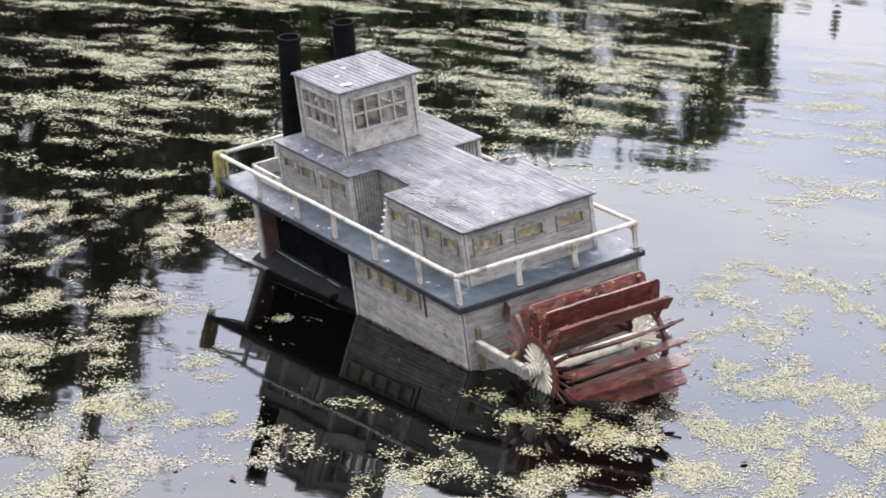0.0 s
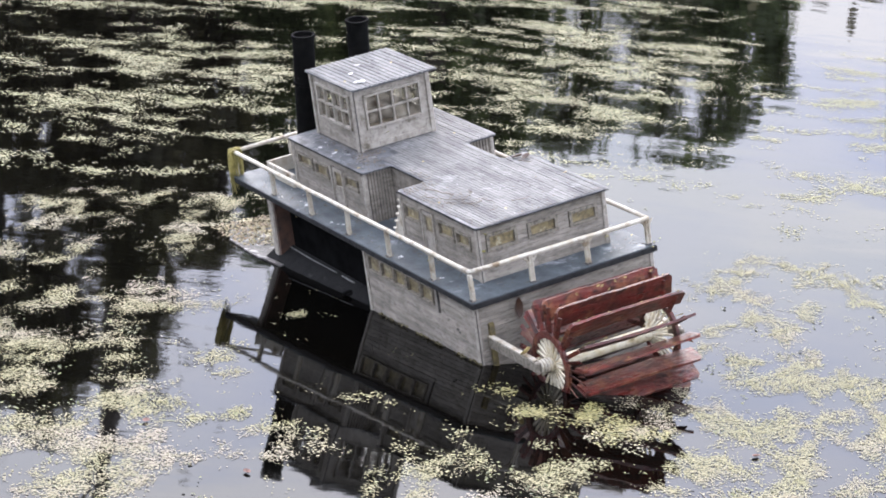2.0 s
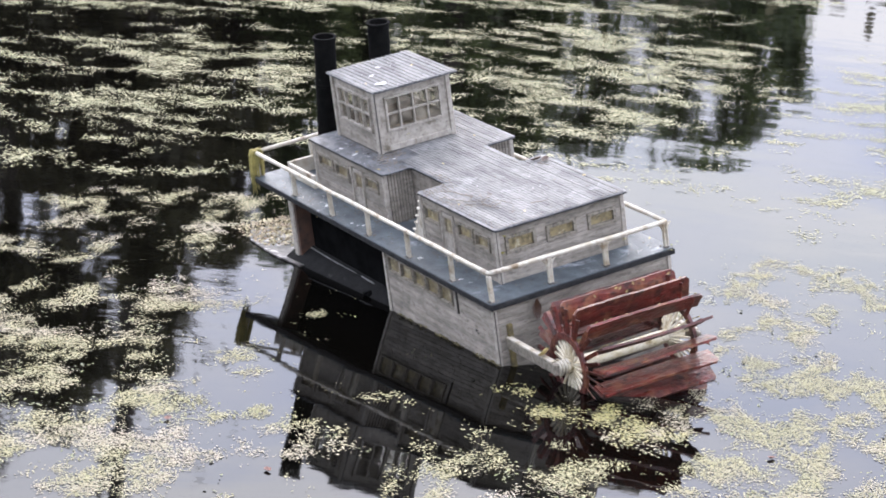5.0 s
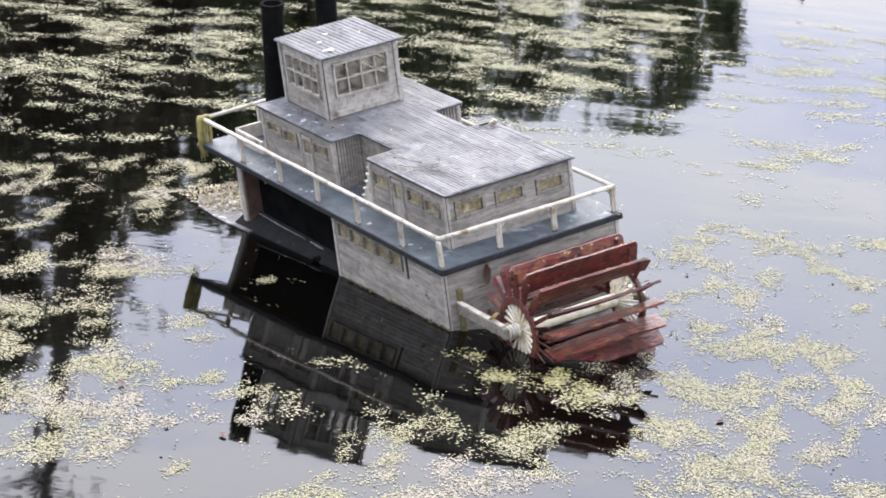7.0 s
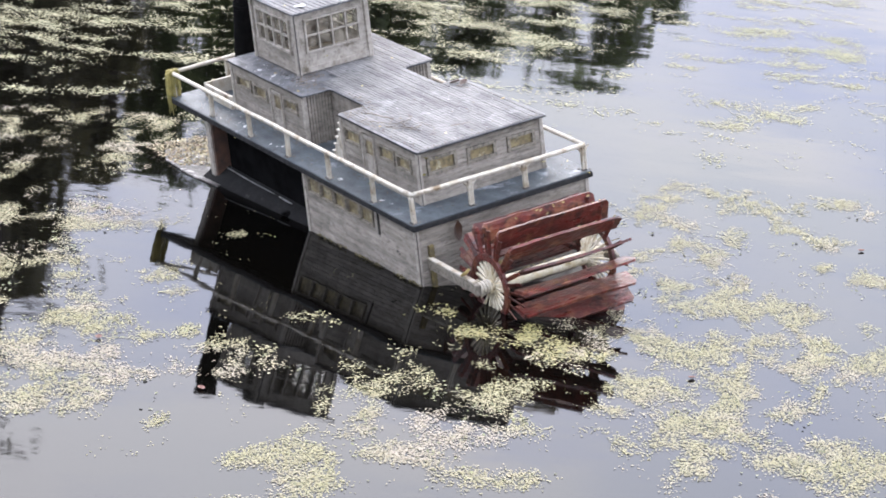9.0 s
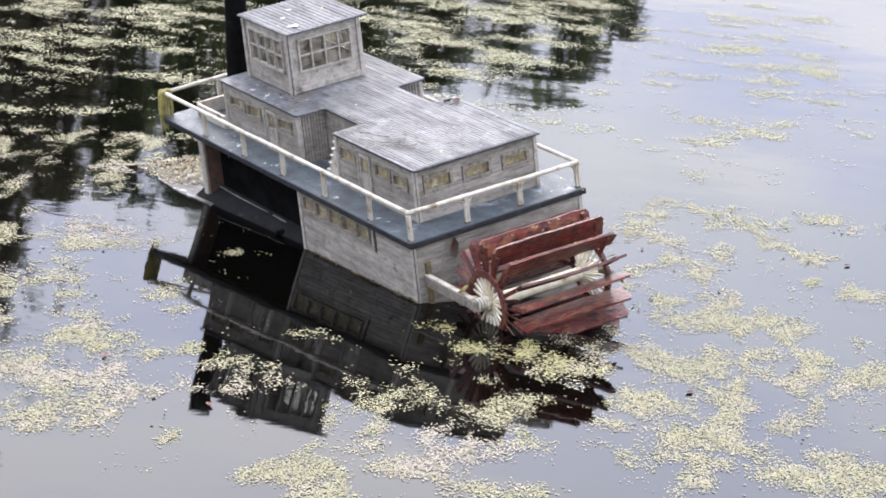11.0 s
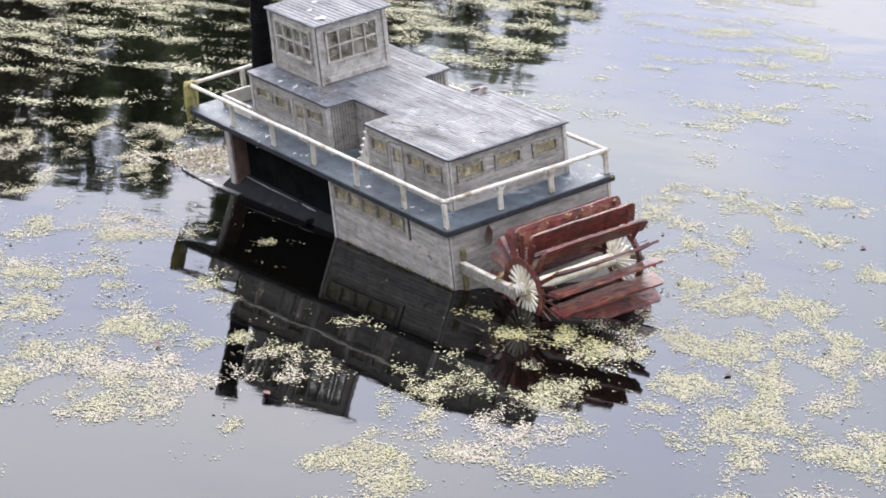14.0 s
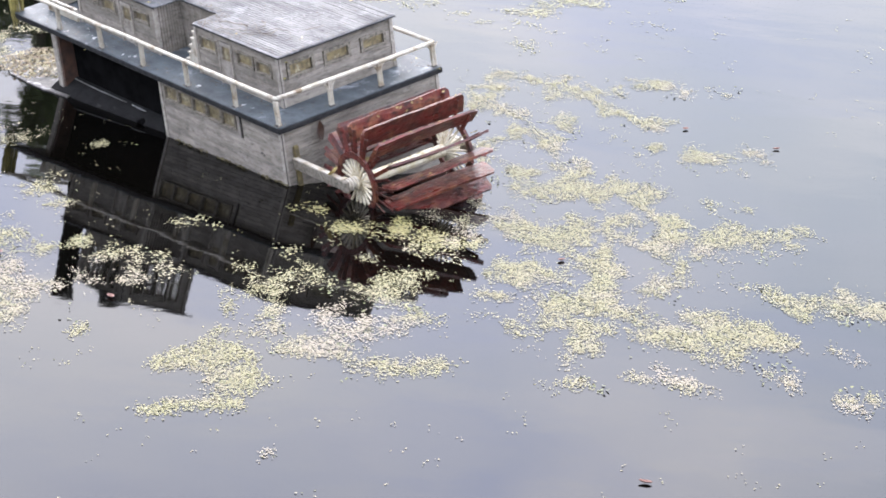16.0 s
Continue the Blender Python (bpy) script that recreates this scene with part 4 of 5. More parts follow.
# the damaged spot on the port side boards
def damage():
    rr = random.Random(14)
    for x, z, w, h in ((.108, -.087, .006, .003), (.099, -.091, .002, .003), (.150, -.075, .002, .0015)):
        bm = bmesh.new()
        n = 9
        low = [bm.verts.new((x + w * math.cos(2 * math.pi * k / n) * rr.uniform(.6, 1.1), .2405, z + h * math.sin(2 * math.pi * k / n) * rr.uniform(.6, 1.1))) for k in range(n)]
        top = [bm.verts.new((v.co.x, .2422, v.co.z)) for v in low]
        bm.faces.new(low)
        bm.faces.new(top[::-1])
        for k in range(n):
            bm.faces.new((low[(k + 1) % n], low[k], top[k], top[(k + 1) % n]))
        bmesh.ops.recalc_face_normals(bm, faces=bm.faces)
        part("rotted_spot", bm, M_BACK, boat, "dark rotted spot in the boards")


damage()


# ---- loose things on and round the boat ----
BOAT_M = boat.matrix_world.copy()


def on_boat(x, y, z):
    return BOAT_M @ Vector((x, y, z))


def leaf_mesh(length, width, curl, mat, seed):
    rr = random.Random(seed)
    bm = bmesh.new()
    n = 7
    rows = []
    for k in range(n):
        s = k / (n - 1)
        half = width / 2 * math.sin(math.pi * min(.97, s * .9 + .06)) ** .8 * rr.uniform(.9, 1.1)
        z = curl * length * (s - .5) ** 2 * 2
        rows.append([bm.verts.new(((s - .5) * length, o * half, z + abs(o) * half * .5 + t)) for t in (0, .0006) for o in (-1, 0, 1)])
    for a, b in zip(rows, rows[1:]):
        for o in (0, 3):
            for k in (0, 1):
                bm.faces.new((a[o + k], a[o + k + 1], b[o + k + 1], b[o + k]))
        bm.faces.new((a[0], b[0], b[3], a[3]))
        bm.faces.new((a[2], a[5], b[5], b[2]))
    bmesh.ops.recalc_face_normals(bm, faces=bm.faces)
    return mesh_of("fallen_leaf", bm, mat)


def leaf(me, at, turn, label, group):
    ob = new("fallen_leaf", me)
    ob.matrix_world = Matrix.Translation(at) @ turn
    return tagged(ob, label, "leaf", group)


LEAF_S = leaf_mesh(.013, .008, .25, M_LEAF_Y, 1)
LEAF_T = leaf_mesh(.009, .005, .25, M_LEAF_Y, 6)
LEAF_M = leaf_mesh(.034, .020, .35, M_LEAF_Y, 2)
LEAF_B = leaf_mesh(.050, .030, .3, M_LEAF_B, 3)
LEAF_D = leaf_mesh(.030, .017, .2, M_LEAF_B, 5)
LEAF_R = leaf_mesh(.024, .015, .25, material("red_brown_leaf", (0.15, 0.065, 0.045), (0.09, 0.04, 0.03), 0.7, 40), 4)
BT = BOAT_M.to_3x3().to_4x4()
leaf(LEAF_B, on_boat(.0035, .137, -.032), BT @ pose(0, 0, 0, 12, -90, 8), "brown dead leaf stuck to the stern boards", "leaves on the boat")
leaf(LEAF_M, on_boat(-.165, .215, -.072), BT @ pose(0, 0, 0, 20, 40, 30), "yellowed dead leaf on the wheel beam", "leaves on the boat")
leaf(LEAF_M, on_boat(-.215, .158, -.050), BT @ pose(0, 0, 0, 70, 10, 60), "yellowed dead leaf caught in the spokes", "leaves on the boat")
rr = random.Random(12)
WHEEL_M = BOAT_M @ pose(AX, .02, AZ - .002, 1.0, 0, 0)
for k in range(64):
    # small leaves along the upper edges of the paddles
    ang = 8 + 22.5 * rr.choice((8, 9, 10, 11, 12, 9, 10))
    a = radians(ang)
    r = rr.choice((rr.uniform(.118, .138), rr.uniform(.140, .146), rr.uniform(.140, .146)))
    p = Vector((r * math.cos(a), rr.uniform(-.15, .15), -r * math.sin(a)))
    up = Vector((math.sin(a), 0, math.cos(a)))
    if up.z < 0:
        up = -up
    leaf(LEAF_T, WHEEL_M @ (p + up * .0045), WHEEL_M.to_3x3().to_4x4() @ up.to_track_quat("Z", "Y").to_matrix().to_4x4() @ pose(0, 0, 0, 0, 0, rr.uniform(0, 360)),
         "small yellow leaf lying on a paddle", "leaves on the paddles")
for x, y, z in ((.862, .140, .153), (.690, .165, .153), (.30, .150, .1535), (.14, .06, .1535), (.735, -.135, .1535), (.60, .03, .1535), (.91, -.07, .3235), (.86, .09, .3235), (.09, -.24, .0125), (.25, -.17, .1535)):
    leaf(LEAF_T, on_boat(x, y, z), BT @ pose(0, 0, 0, 0, 0, rr.uniform(0, 360)), "small yellow leaf lying on the boat", "leaves on the boat")


def twig(points, r, seed, forks=3):
    r *= .62
    rr = random.Random(seed)
    bm = bmesh.new()
    pts = [Vector(p) for p in points]
    fine = []
    for a, b in zip(pts, pts[1:]):
        fine += [a.lerp(b, k / 4) + Vector((rr.uniform(-1, 1), rr.uniform(-1, 1), 0)) * .0042 for k in range(4)]
    fine.append(pts[-1])
    tube(bm, fine, [r * (1 - .75 * k / len(fine)) for k in range(len(fine))], 5)
    for _ in range(forks):
        s = fine[rr.randrange(1, len(fine) - 2)]
        e = s + Vector((rr.uniform(-.035, .035), rr.uniform(-.03, .03), rr.uniform(0, .004)))
        tube(bm, [s, s.lerp(e, .5) + Vector((rr.uniform(-.004, .004), .003, .001)), e], [r * .55, r * .45, r * .2], 5)
    ob = new("twig", mesh_of("twig", bm, M_TWIG))
    ob.matrix_world = BOAT_M
    return tagged(ob, "thin grey-brown twig lying on the cabin roof", "twig", "twigs on the roof")


RT = .1542
twig([(.415, .125, RT), (.33, .10, RT), (.30, .12, RT), (.255, .11, RT)], .0017, 1)
twig([(.36, .150, RT), (.30, .125, RT), (.265, .085, RT)], .0014, 2)
twig([(.33, .075, RT), (.28, .10, RT), (.21, .115, RT)], .0013, 3, 4)
twig([(.29, .145, RT), (.25, .12, RT), (.235, .08, RT)], .0013, 4, 4)
twig([(.25, .06, RT), (.20, .055, RT), (.16, .085, RT), (.155, .10, RT)], .001, 5, 1)
tr = random.Random(31)
for k in range(5):
    cx, cy, a0, rad = tr.uniform(.22, .36), tr.uniform(.07, .15), tr.uniform(0, 6.3), tr.uniform(.012, .035)
    turn = tr.choice((-1, 1)) * tr.uniform(.5, .9)
    twig([(min(cx + rad * math.cos(a0 + turn * j), .46), min(cy + rad * math.sin(a0 + turn * j), .166), RT + tr.uniform(0, .003)) for j in range(5)], tr.uniform(.0011, .0019), 60 + k, tr.randrange(3))
twig([(.175, .02, RT), (.165, -.025, RT)], .0016, 6, 0)
twig([(.42, -.135, RT), (.385, -.155, RT)], .0022, 7, 2)
leaf(LEAF_D, on_boat(.445, -.150, .1535), BT @ pose(0, 0, 0, 8, 14, 40), "dark curled dead leaf on the cabin roof", "leaves on the boat")
leaf(LEAF_D, on_boat(.425, -.163, .1535), BT @ pose(0, 0, 0, -10, 6, 120), "dark curled dead leaf on the cabin roof", "leaves on the boat")
twig([(.47, .10, RT), (.445, .115, RT), (.40, .115, RT)], .0015, 8, 1)


def blot(x, y, z, size, seed, mat=M_DROP, name="bird_dropping", label="white bird dropping dried on the roof"):
    rr = random.Random(seed)
    bm = bmesh.new()
    for _ in range(5):
        bmesh.ops.create_icosphere(bm, subdivisions=1, radius=size * rr.uniform(.3, .6),
                                   matrix=pose(rr.gauss(0, size * .45), rr.gauss(0, size * .45), 0) @ Matrix.Diagonal((1, 1, .16, 1)))
    ob = new(name, mesh_of(name, bm, mat))
    ob.matrix_world = BOAT_M @ pose(x, y, z, 0, 0, rr.uniform(0, 360))
    return tagged(ob, label, "dropping", "bird droppings")


blot(.835, .062, .3235, .017, 1)
blot(.915, .045, .3235, .009, 2)
blot(.97, .0, .3235, .008, 3)
blot(.745, .095, .150, .006, 4)
blot(.86, .145, .150, .008, 5)
blot(.93, .152, .150, .007, 6)
blot(.93, .212, .0115, .012, 7)
blot(.72, .215, .0115, .006, 8)
blot(.20, .22, .0115, .006, 9)
blot(.40, .225, .0115, .007, 10)
for k in range(8):
    blot(tr.uniform(.72, 1.05), tr.uniform(.11, .165), .150, tr.uniform(.002, .0035), 70 + k)
for k in range(8):
    blot(tr.uniform(.05, 1.2), tr.uniform(.185, .232), .0113, tr.uniform(.002, .005), 90 + k, label="white bird dropping dried on the deck")


for i, (x, y, z, s) in enumerate(((.0935, .146, .128, .006), (.0935, .158, .088, .006), (.0935, -.172, .030, .006), (.799, .100, .286, .005), (.80, .02, .185, .005),
                                 (.641, .232, .016, .006), (.0935, .120, .122, .004), (-.012, -.235, .013, .005), (.208, .242, .060, .004), (.93, .2465, -.012, .004))):
    blot(x, y, z, s, 40 + i, M_MOSS, "moss_tuft", "small yellow-green moss tuft on the boat")["category"] = "moss"


def grit(name, zones, mat, label, seed, small, large):
    """Crumbs of leaf, bark and dirt gathered in corners and along edges."""
    rr = random.Random(seed)
    bm = bmesh.new()
    for count, x0, x1, y0, y1, z in zones:
        for _ in range(count):
            c = Vector((rr.uniform(x0, x1), rr.uniform(y0, y1), z + .0006))
            s = rr.uniform(small, large)
            u = Vector((rr.gauss(0, 1), rr.gauss(0, 1), rr.gauss(0, .15))).normalized() * s
            v = Vector((-u.y, u.x, 0)) * rr.uniform(.25, .8)
            tip = bm.verts.new(c + Vector((0, 0, s * .45)))
            base = [bm.verts.new(c + q) for q in (-u, -v, u, v)]
            for i in range(4):
                bm.faces.new((base[i], base[(i + 1) % 4], tip))
    ob = new(name, mesh_of(name, bm, mat))
    ob.matrix_world = BOAT_M
    tagged(ob, label, "debris", kind="stuff")


ROOF_T, DECK_T = .1512, .0108
grit("dark_grit", ((150, .755, .800, .05, .125, .1498), (120, .70, .79, .08, .14, .1498), (45, .80, 1.03, .104, .118, .1498), (60, .66, .76, .10, .168, .1498), (45, .474, .60, .070, .091, ROOF_T), (70, .10, .46, .150, .171, ROOF_T),
                   (40, .088, .10, -.18, .17, ROOF_T), (60, .10, .46, -.18, .15, ROOF_T), (70, .70, 1.05, -.2, -.12, ROOF_T), (90, .10, .47, .171, .19, DECK_T), (90, .67, 1.07, .171, .19, DECK_T),
                   (50, .05, 1.25, .20, .243, DECK_T), (50, .03, .09, -.23, .17, DECK_T), (50, .79, 1.05, -.13, .10, .3216), (40, .48, .66, .10, .23, DECK_T), (80, .42, .47, .08, .165, ROOF_T),
                   *((26, px - .014, px + .014, RY - .016, RY + .010, DECK_T) for px in (.016, .206, .427, .641, .849, 1.069, 1.297)),
                   *((22, .004, .030, py - .013, py + .013, DECK_T) for py in (.079, -.073, -.240))),
     M_TWIG, "dark crumbs of bark and leaf on the roofs and deck", 5, .0012, .0034)
grit("pale_grit", ((40, .70, 1.05, .11, .168, .1498), (40, .66, 1.20, .185, .24, DECK_T), (40, .79, 1.05, -.13, .10, .3216), (60, .10, .46, -.18, .16, ROOF_T), (60, 1.10, 1.29, -.1, .23, DECK_T), (30, .03, .10, -.24, -.12, DECK_T), (16, .60, .80, .0, .178, -.157), (10, .85, 1.08, .10, .178, -.157)),
     M_DROP, "pale flecks scattered on the roofs and deck", 8, .0008, .0022)


def wet_patch(x, y, z, rx, ry, seed):
    """A thin ragged film of wet dirt."""
    rr = random.Random(seed)
    bm = bmesh.new()
    for cx, cy, k in ((0, 0, 1.0), (.9, -.5, .35), (-1.0, .45, .3), (.3, .95, .3), (-.5, -.95, .22)):
        n = 30
        ph = rr.uniform(0, 6)
        line = []
        for i in range(n):
            a = 2 * math.pi * i / n
            r = k * (.72 + .22 * math.sin(3 * a + ph) + .12 * math.sin(7 * a + 2 * ph) + rr.uniform(-.12, .12))
            line.append(((cx + r * math.cos(a)) * rx, (cy + r * math.sin(a)) * ry))
        prism(bm, line, 0, .0004 + .0001 * k)
    ob = new("wet_patch", mesh_of("wet_patch", bm, M_WET))
    ob.matrix_world = BOAT_M @ pose(x, y, z)
    tagged(ob, "dark patch of wet dirt on the grey cabin roof", "stain", "wet patches on the roof")


wet_patch(.775, .112, .1497, .026, .020, 3)
wet_patch(.735, .128, .1497, .012, .016, 4)
wet_patch(.845, .122, .1497, .022, .010, 5)


def algae():
    """Matted strands that hang from the bow corner of the rail."""
    rr = random.Random(6)
    bm = bmesh.new()
    for k in range(70):
        x, y = 1.303 + rr.uniform(-.014, .012), .240 + rr.uniform(-.02, .014)
        top = RZ + rr.uniform(-.004, .008)
        low = rr.uniform(-.005, .02) if k > 5 else rr.uniform(-.05, -.02)
        tube(bm, [(x, y, top), (x + rr.uniform(-.006, .006), y + rr.uniform(0, .008), (top + low) / 2), (x + rr.uniform(-.008, .010), y + rr.uniform(0, .01), low)],
             [rr.uniform(.002, .005), rr.uniform(.002, .0045), .0008], 5)
    ob = new("algae_clump", mesh_of("algae_clump", bm, M_ALGAE))
    ob.matrix_world = BOAT_M
    tagged(ob, "yellow-green dried algae hanging from the bow rail corner", "algae")


algae()


# ---- duckweed ----
# patches on the water: x, y, half length, turn in degrees, half width
LEFT = [
    (-0.84, -1.15, 0.21, 99, 0.14), (-0.76, -0.83, 0.15, 122, 0.13), (-0.97, -0.83, 0.14, 100, 0.09), (-0.72, -1.12, 0.12, 81, 0.10),
    (-0.58, -1.13, 0.04, 53, 0.03), (-0.73, -1.41, 0.11, 56, 0.09), (-1.06, -0.67, 0.09, 94, 0.07), (-0.82, -0.65, 0.12, 164, 0.08),
    (-0.82, -1.36, 0.12, 102, 0.07), (-0.59, -0.77, 0.05, 80, 0.04), (-0.51, -1.04, 0.05, 90, 0.04), (-0.46, -0.88, 0.12, 104, 0.05),
    (-0.57, -0.90, 0.03, 55, 0.02), (-1.13, -0.86, 0.21, 106, 0.09), (-0.98, -1.29, 0.20, 107, 0.09), (-0.47, -1.45, 0.02, 71, 0.02),
    (-0.66, 0.16, 0.04, 91, 0.03)]
LEFT_BACK = [
    (-1.22, -0.02, 0.19, 91, 0.09), (-1.13, 0.11, 0.13, 83, 0.07), (-1.05, 0.29, 0.14, 106, 0.07), (-1.12, -0.35, 0.13, 77, 0.10),
    (-1.04, -0.19, 0.16, 74, 0.09), (-0.98, 0.07, 0.09, 39, 0.05), (-1.09, -0.55, 0.07, 36, 0.04), (-0.94, -0.44, 0.07, 37, 0.05),
    (-1.16, 0.75, 0.13, 83, 0.07), (-1.15, 1.02, 0.15, 94, 0.08), (-1.18, 1.41, 0.11, 48, 0.07), (-1.35, 1.04, 0.09, 48, 0.06),
    (-1.36, 0.48, 0.05, 44, 0.03), (-1.34, -0.22, 0.22, 105, 0.10), (-1.57, 0.51, 0.12, 43, 0.08), (-0.60, -0.34, 0.06, 30, 0.02)]
FAR_LEFT = [
    (-1.86, 1.93, 0.16, 103, 0.07), (-1.64, 1.75, 0.11, 72, 0.08), (-1.65, 2.15, 0.16, 88, 0.06), (-1.59, 2.38, 0.12, 75, 0.08),
    (-1.42, 1.98, 0.09, 55, 0.06), (-2.67, 4.47, 0.13, 69, 0.08), (-2.37, 3.60, 0.16, 68, 0.10), (-2.14, 2.95, 0.09, 53, 0.06),
    (-2.21, 4.10, 0.13, 16, 0.12), (-1.88, 4.12, 0.15, 23, 0.14), (-1.47, 3.22, 0.10, 77, 0.10), (-1.68, 3.76, 0.11, 32, 0.10),
    (-2.13, 4.66, 0.14, 20, 0.12), (-1.78, 4.68, 0.14, 95, 0.11), (-1.95, 1.70, 0.29, 106, 0.09), (-2.16, 3.44, 0.12, 14, 0.08),
    (-1.56, 2.86, 0.14, 15, 0.07), (-1.88, 2.69, 0.11, 14, 0.07), (-1.97, 2.41, 0.10, 50, 0.06)]
FAR_MID = [
    (-0.81, 6.22, 0.55, 91, 0.49), (-0.81, 4.58, 0.39, 97, 0.29), (-0.21, 4.06, 0.39, 163, 0.28), (-0.16, 6.14, 0.46, 91, 0.20),
    (-1.36, 5.93, 0.29, 93, 0.20), (-0.49, 5.03, 0.29, 46, 0.27), (-0.85, 3.71, 0.15, 71, 0.09), (-0.56, 3.14, 0.10, 95, 0.08),
    (-1.52, 5.90, 0.21, 85, 0.15), (-1.06, 7.53, 0.76, 23, 0.45), (-0.00, 8.96, 0.37, 75, 0.15), (-2.02, 6.54, 0.56, 31, 0.31),
    (-2.86, 5.66, 0.51, 26, 0.20)]
FAR_RIGHT = [
    (0.26, 4.56, 0.15, 66, 0.13), (0.27, 3.78, 0.08, 72, 0.07), (0.65, 3.69, 0.16, 79, 0.12), (0.70, 3.15, 0.14, 10, 0.06),
    (-0.32, 3.01, 0.09, 53, 0.05), (-0.05, 2.79, 0.12, 10, 0.07), (0.32, 5.16, 0.16, 49, 0.07), (0.76, 5.16, 0.17, 78, 0.07),
    (0.90, 4.23, 0.14, 54, 0.12), (0.97, 3.16, 0.12, 25, 0.09), (0.44, 6.68, 0.21, 45, 0.05), (0.58, 6.05, 0.20, 46, 0.06),
    (0.21, 2.53, 0.08, 26, 0.04)]
RIGHT_BACK = [
    (0.56, 1.36, 0.19, 122, 0.12), (0.77, 0.97, 0.11, 105, 0.07), (0.34, 0.95, 0.19, 111, 0.09), (0.44, 0.72, 0.15, 139, 0.11),
    (0.35, 0.55, 0.11, 78, 0.06), (0.79, 1.63, 0.10, 64, 0.06), (0.64, 1.25, 0.14, 117, 0.05), (0.51, 0.52, 0.08, 148, 0.05),
    (0.14, 1.63, 0.06, 43, 0.03), (0.91, 1.48, 0.18, 13, 0.11), (0.90, 0.57, 0.17, 90, 0.11), (0.86, 0.01, 0.09, 53, 0.05)]
RIGHT = [
    (0.53, 0.06, 0.21, 115, 0.16), (0.67, 0.09, 0.12, 146, 0.11), (0.40, 0.23, 0.10, 119, 0.08), (0.50, 0.34, 0.10, 33, 0.09),
    (0.62, -0.25, 0.18, 31, 0.14), (0.48, -0.41, 0.12, 78, 0.10), (0.73, -0.39, 0.10, 114, 0.08), (0.63, -0.66, 0.14, 149, 0.11),
    (0.47, -0.93, 0.09, 66, 0.06), (0.57, -0.98, 0.13, 53, 0.09), (0.72, -0.81, 0.11, 115, 0.09), (0.44, -0.71, 0.08, 68, 0.05),
    (0.37, -0.93, 0.04, 49, 0.03), (0.97, -0.31, 0.15, 53, 0.13)]
FRONT = [
    (-0.05, -0.93, 0.14, 155, 0.09), (-0.07, -1.18, 0.11, 10, 0.10), (0.04, -1.17, 0.11, 25, 0.10), (0.12, -0.96, 0.15, 109, 0.10),
    (0.09, -1.28, 0.11, 33, 0.06), (-0.16, -1.04, 0.07, 8, 0.05), (0.18, -0.88, 0.09, 114, 0.07), (-0.16, -1.36, 0.06, 27, 0.02),
    (-0.08, -1.33, 0.07, 47, 0.05)]
NEAREST = [
    (0.54, -1.19, 0.16, 146, 0.09), (0.76, -1.23, 0.16, 146, 0.10), (0.97, -1.39, 0.15, 150, 0.09), (1.10, -1.50, 0.10, 158, 0.07),
    (0.71, -1.50, 0.08, 168, 0.05), (-0.22, -1.54, 0.09, 1, 0.08), (-0.11, -1.67, 0.07, 6, 0.06), (-0.18, -1.83, 0.08, 28, 0.04),
    (-0.06, -2.11, 0.05, 27, 0.02), (1.21, -0.87, 0.13, 6, 0.12), (1.04, -0.78, 0.14, 178, 0.10), (0.51, -1.55, 0.06, 12, 0.04),
    (0.02, -1.43, 0.11, 8, 0.07), (0.17, -1.53, 0.08, 34, 0.05), (0.88, -1.14, 0.17, 153, 0.11)]
LOOSE = [
    (-2.36, 4.15, 0.95, 107, 0.72), (-1.86, 2.63, 0.82, 107, 0.62), (-1.73, 4.15, 1.24, 102, 0.55), (-1.52, 1.16, 0.51, 96, 0.31),
    (-1.07, -0.20, 0.46, 96, 0.30), (-1.19, 1.38, 0.35, 95, 0.19), (-0.71, 4.85, 2.04, 98, 0.92), (0.48, 0.81, 0.44, 104, 0.29),
    (0.60, -0.44, 0.54, 92, 0.32), (0.10, -1.18, 0.19, 12, 0.16), (0.64, 4.26, 1.79, 90, 0.43), (0.65, -1.24, 0.33, 167, 0.18)]



def wave_noise(x, y, scale, seed, octaves=3):
    """Smooth noise between 0 and 1 on arrays, from a random grid."""
    g = np.random.default_rng(seed)
    total, amp, norm = np.zeros_like(x), 1.0, 0.0
    for _ in range(octaves):
        grid = g.random((64, 64))
        u, v = x * scale + 31.7, y * scale + 17.3
        i, j = np.floor(u).astype(int), np.floor(v).astype(int)
        a, b = u - i, v - j
        a, b = a * a * (3 - 2 * a), b * b * (3 - 2 * b)
        at = lambda p, q: grid[p % 64, q % 64]
        total += amp * (at(i, j) * (1 - a) * (1 - b) + at(i + 1, j) * a * (1 - b) + at(i, j + 1) * (1 - a) * b + at(i + 1, j + 1) * a * b)
        norm, amp, scale = norm + amp, amp * .68, scale * 2.1
    return total / norm


def cover(x, y, patches):
    """How thick the mats lie: each fades softly outwards."""
    best = np.zeros_like(x)
    for group, weight in patches:
        for cx, cy, ln, turn, wd in group:
            c, s = math.cos(radians(turn)), math.sin(radians(turn))
            u, v = (x - cx) * c + (y - cy) * s, -(x - cx) * s + (y - cy) * c
            best = np.maximum(best, weight * np.exp(-.7 * ((u / ln) ** 2 + (v / wd) ** 2) ** 1.15))
    return best


INV = np.array(BOAT_M.inverted())


def outside_hull(x, y):
    lx = INV[0, 0] * x + INV[0, 1] * y + INV[0, 3]
    ly = INV[1, 0] * x + INV[1, 1] * y + INV[1, 3]
    return ~((lx > .0) & (lx < 1.56) & (np.abs(ly) < .275))


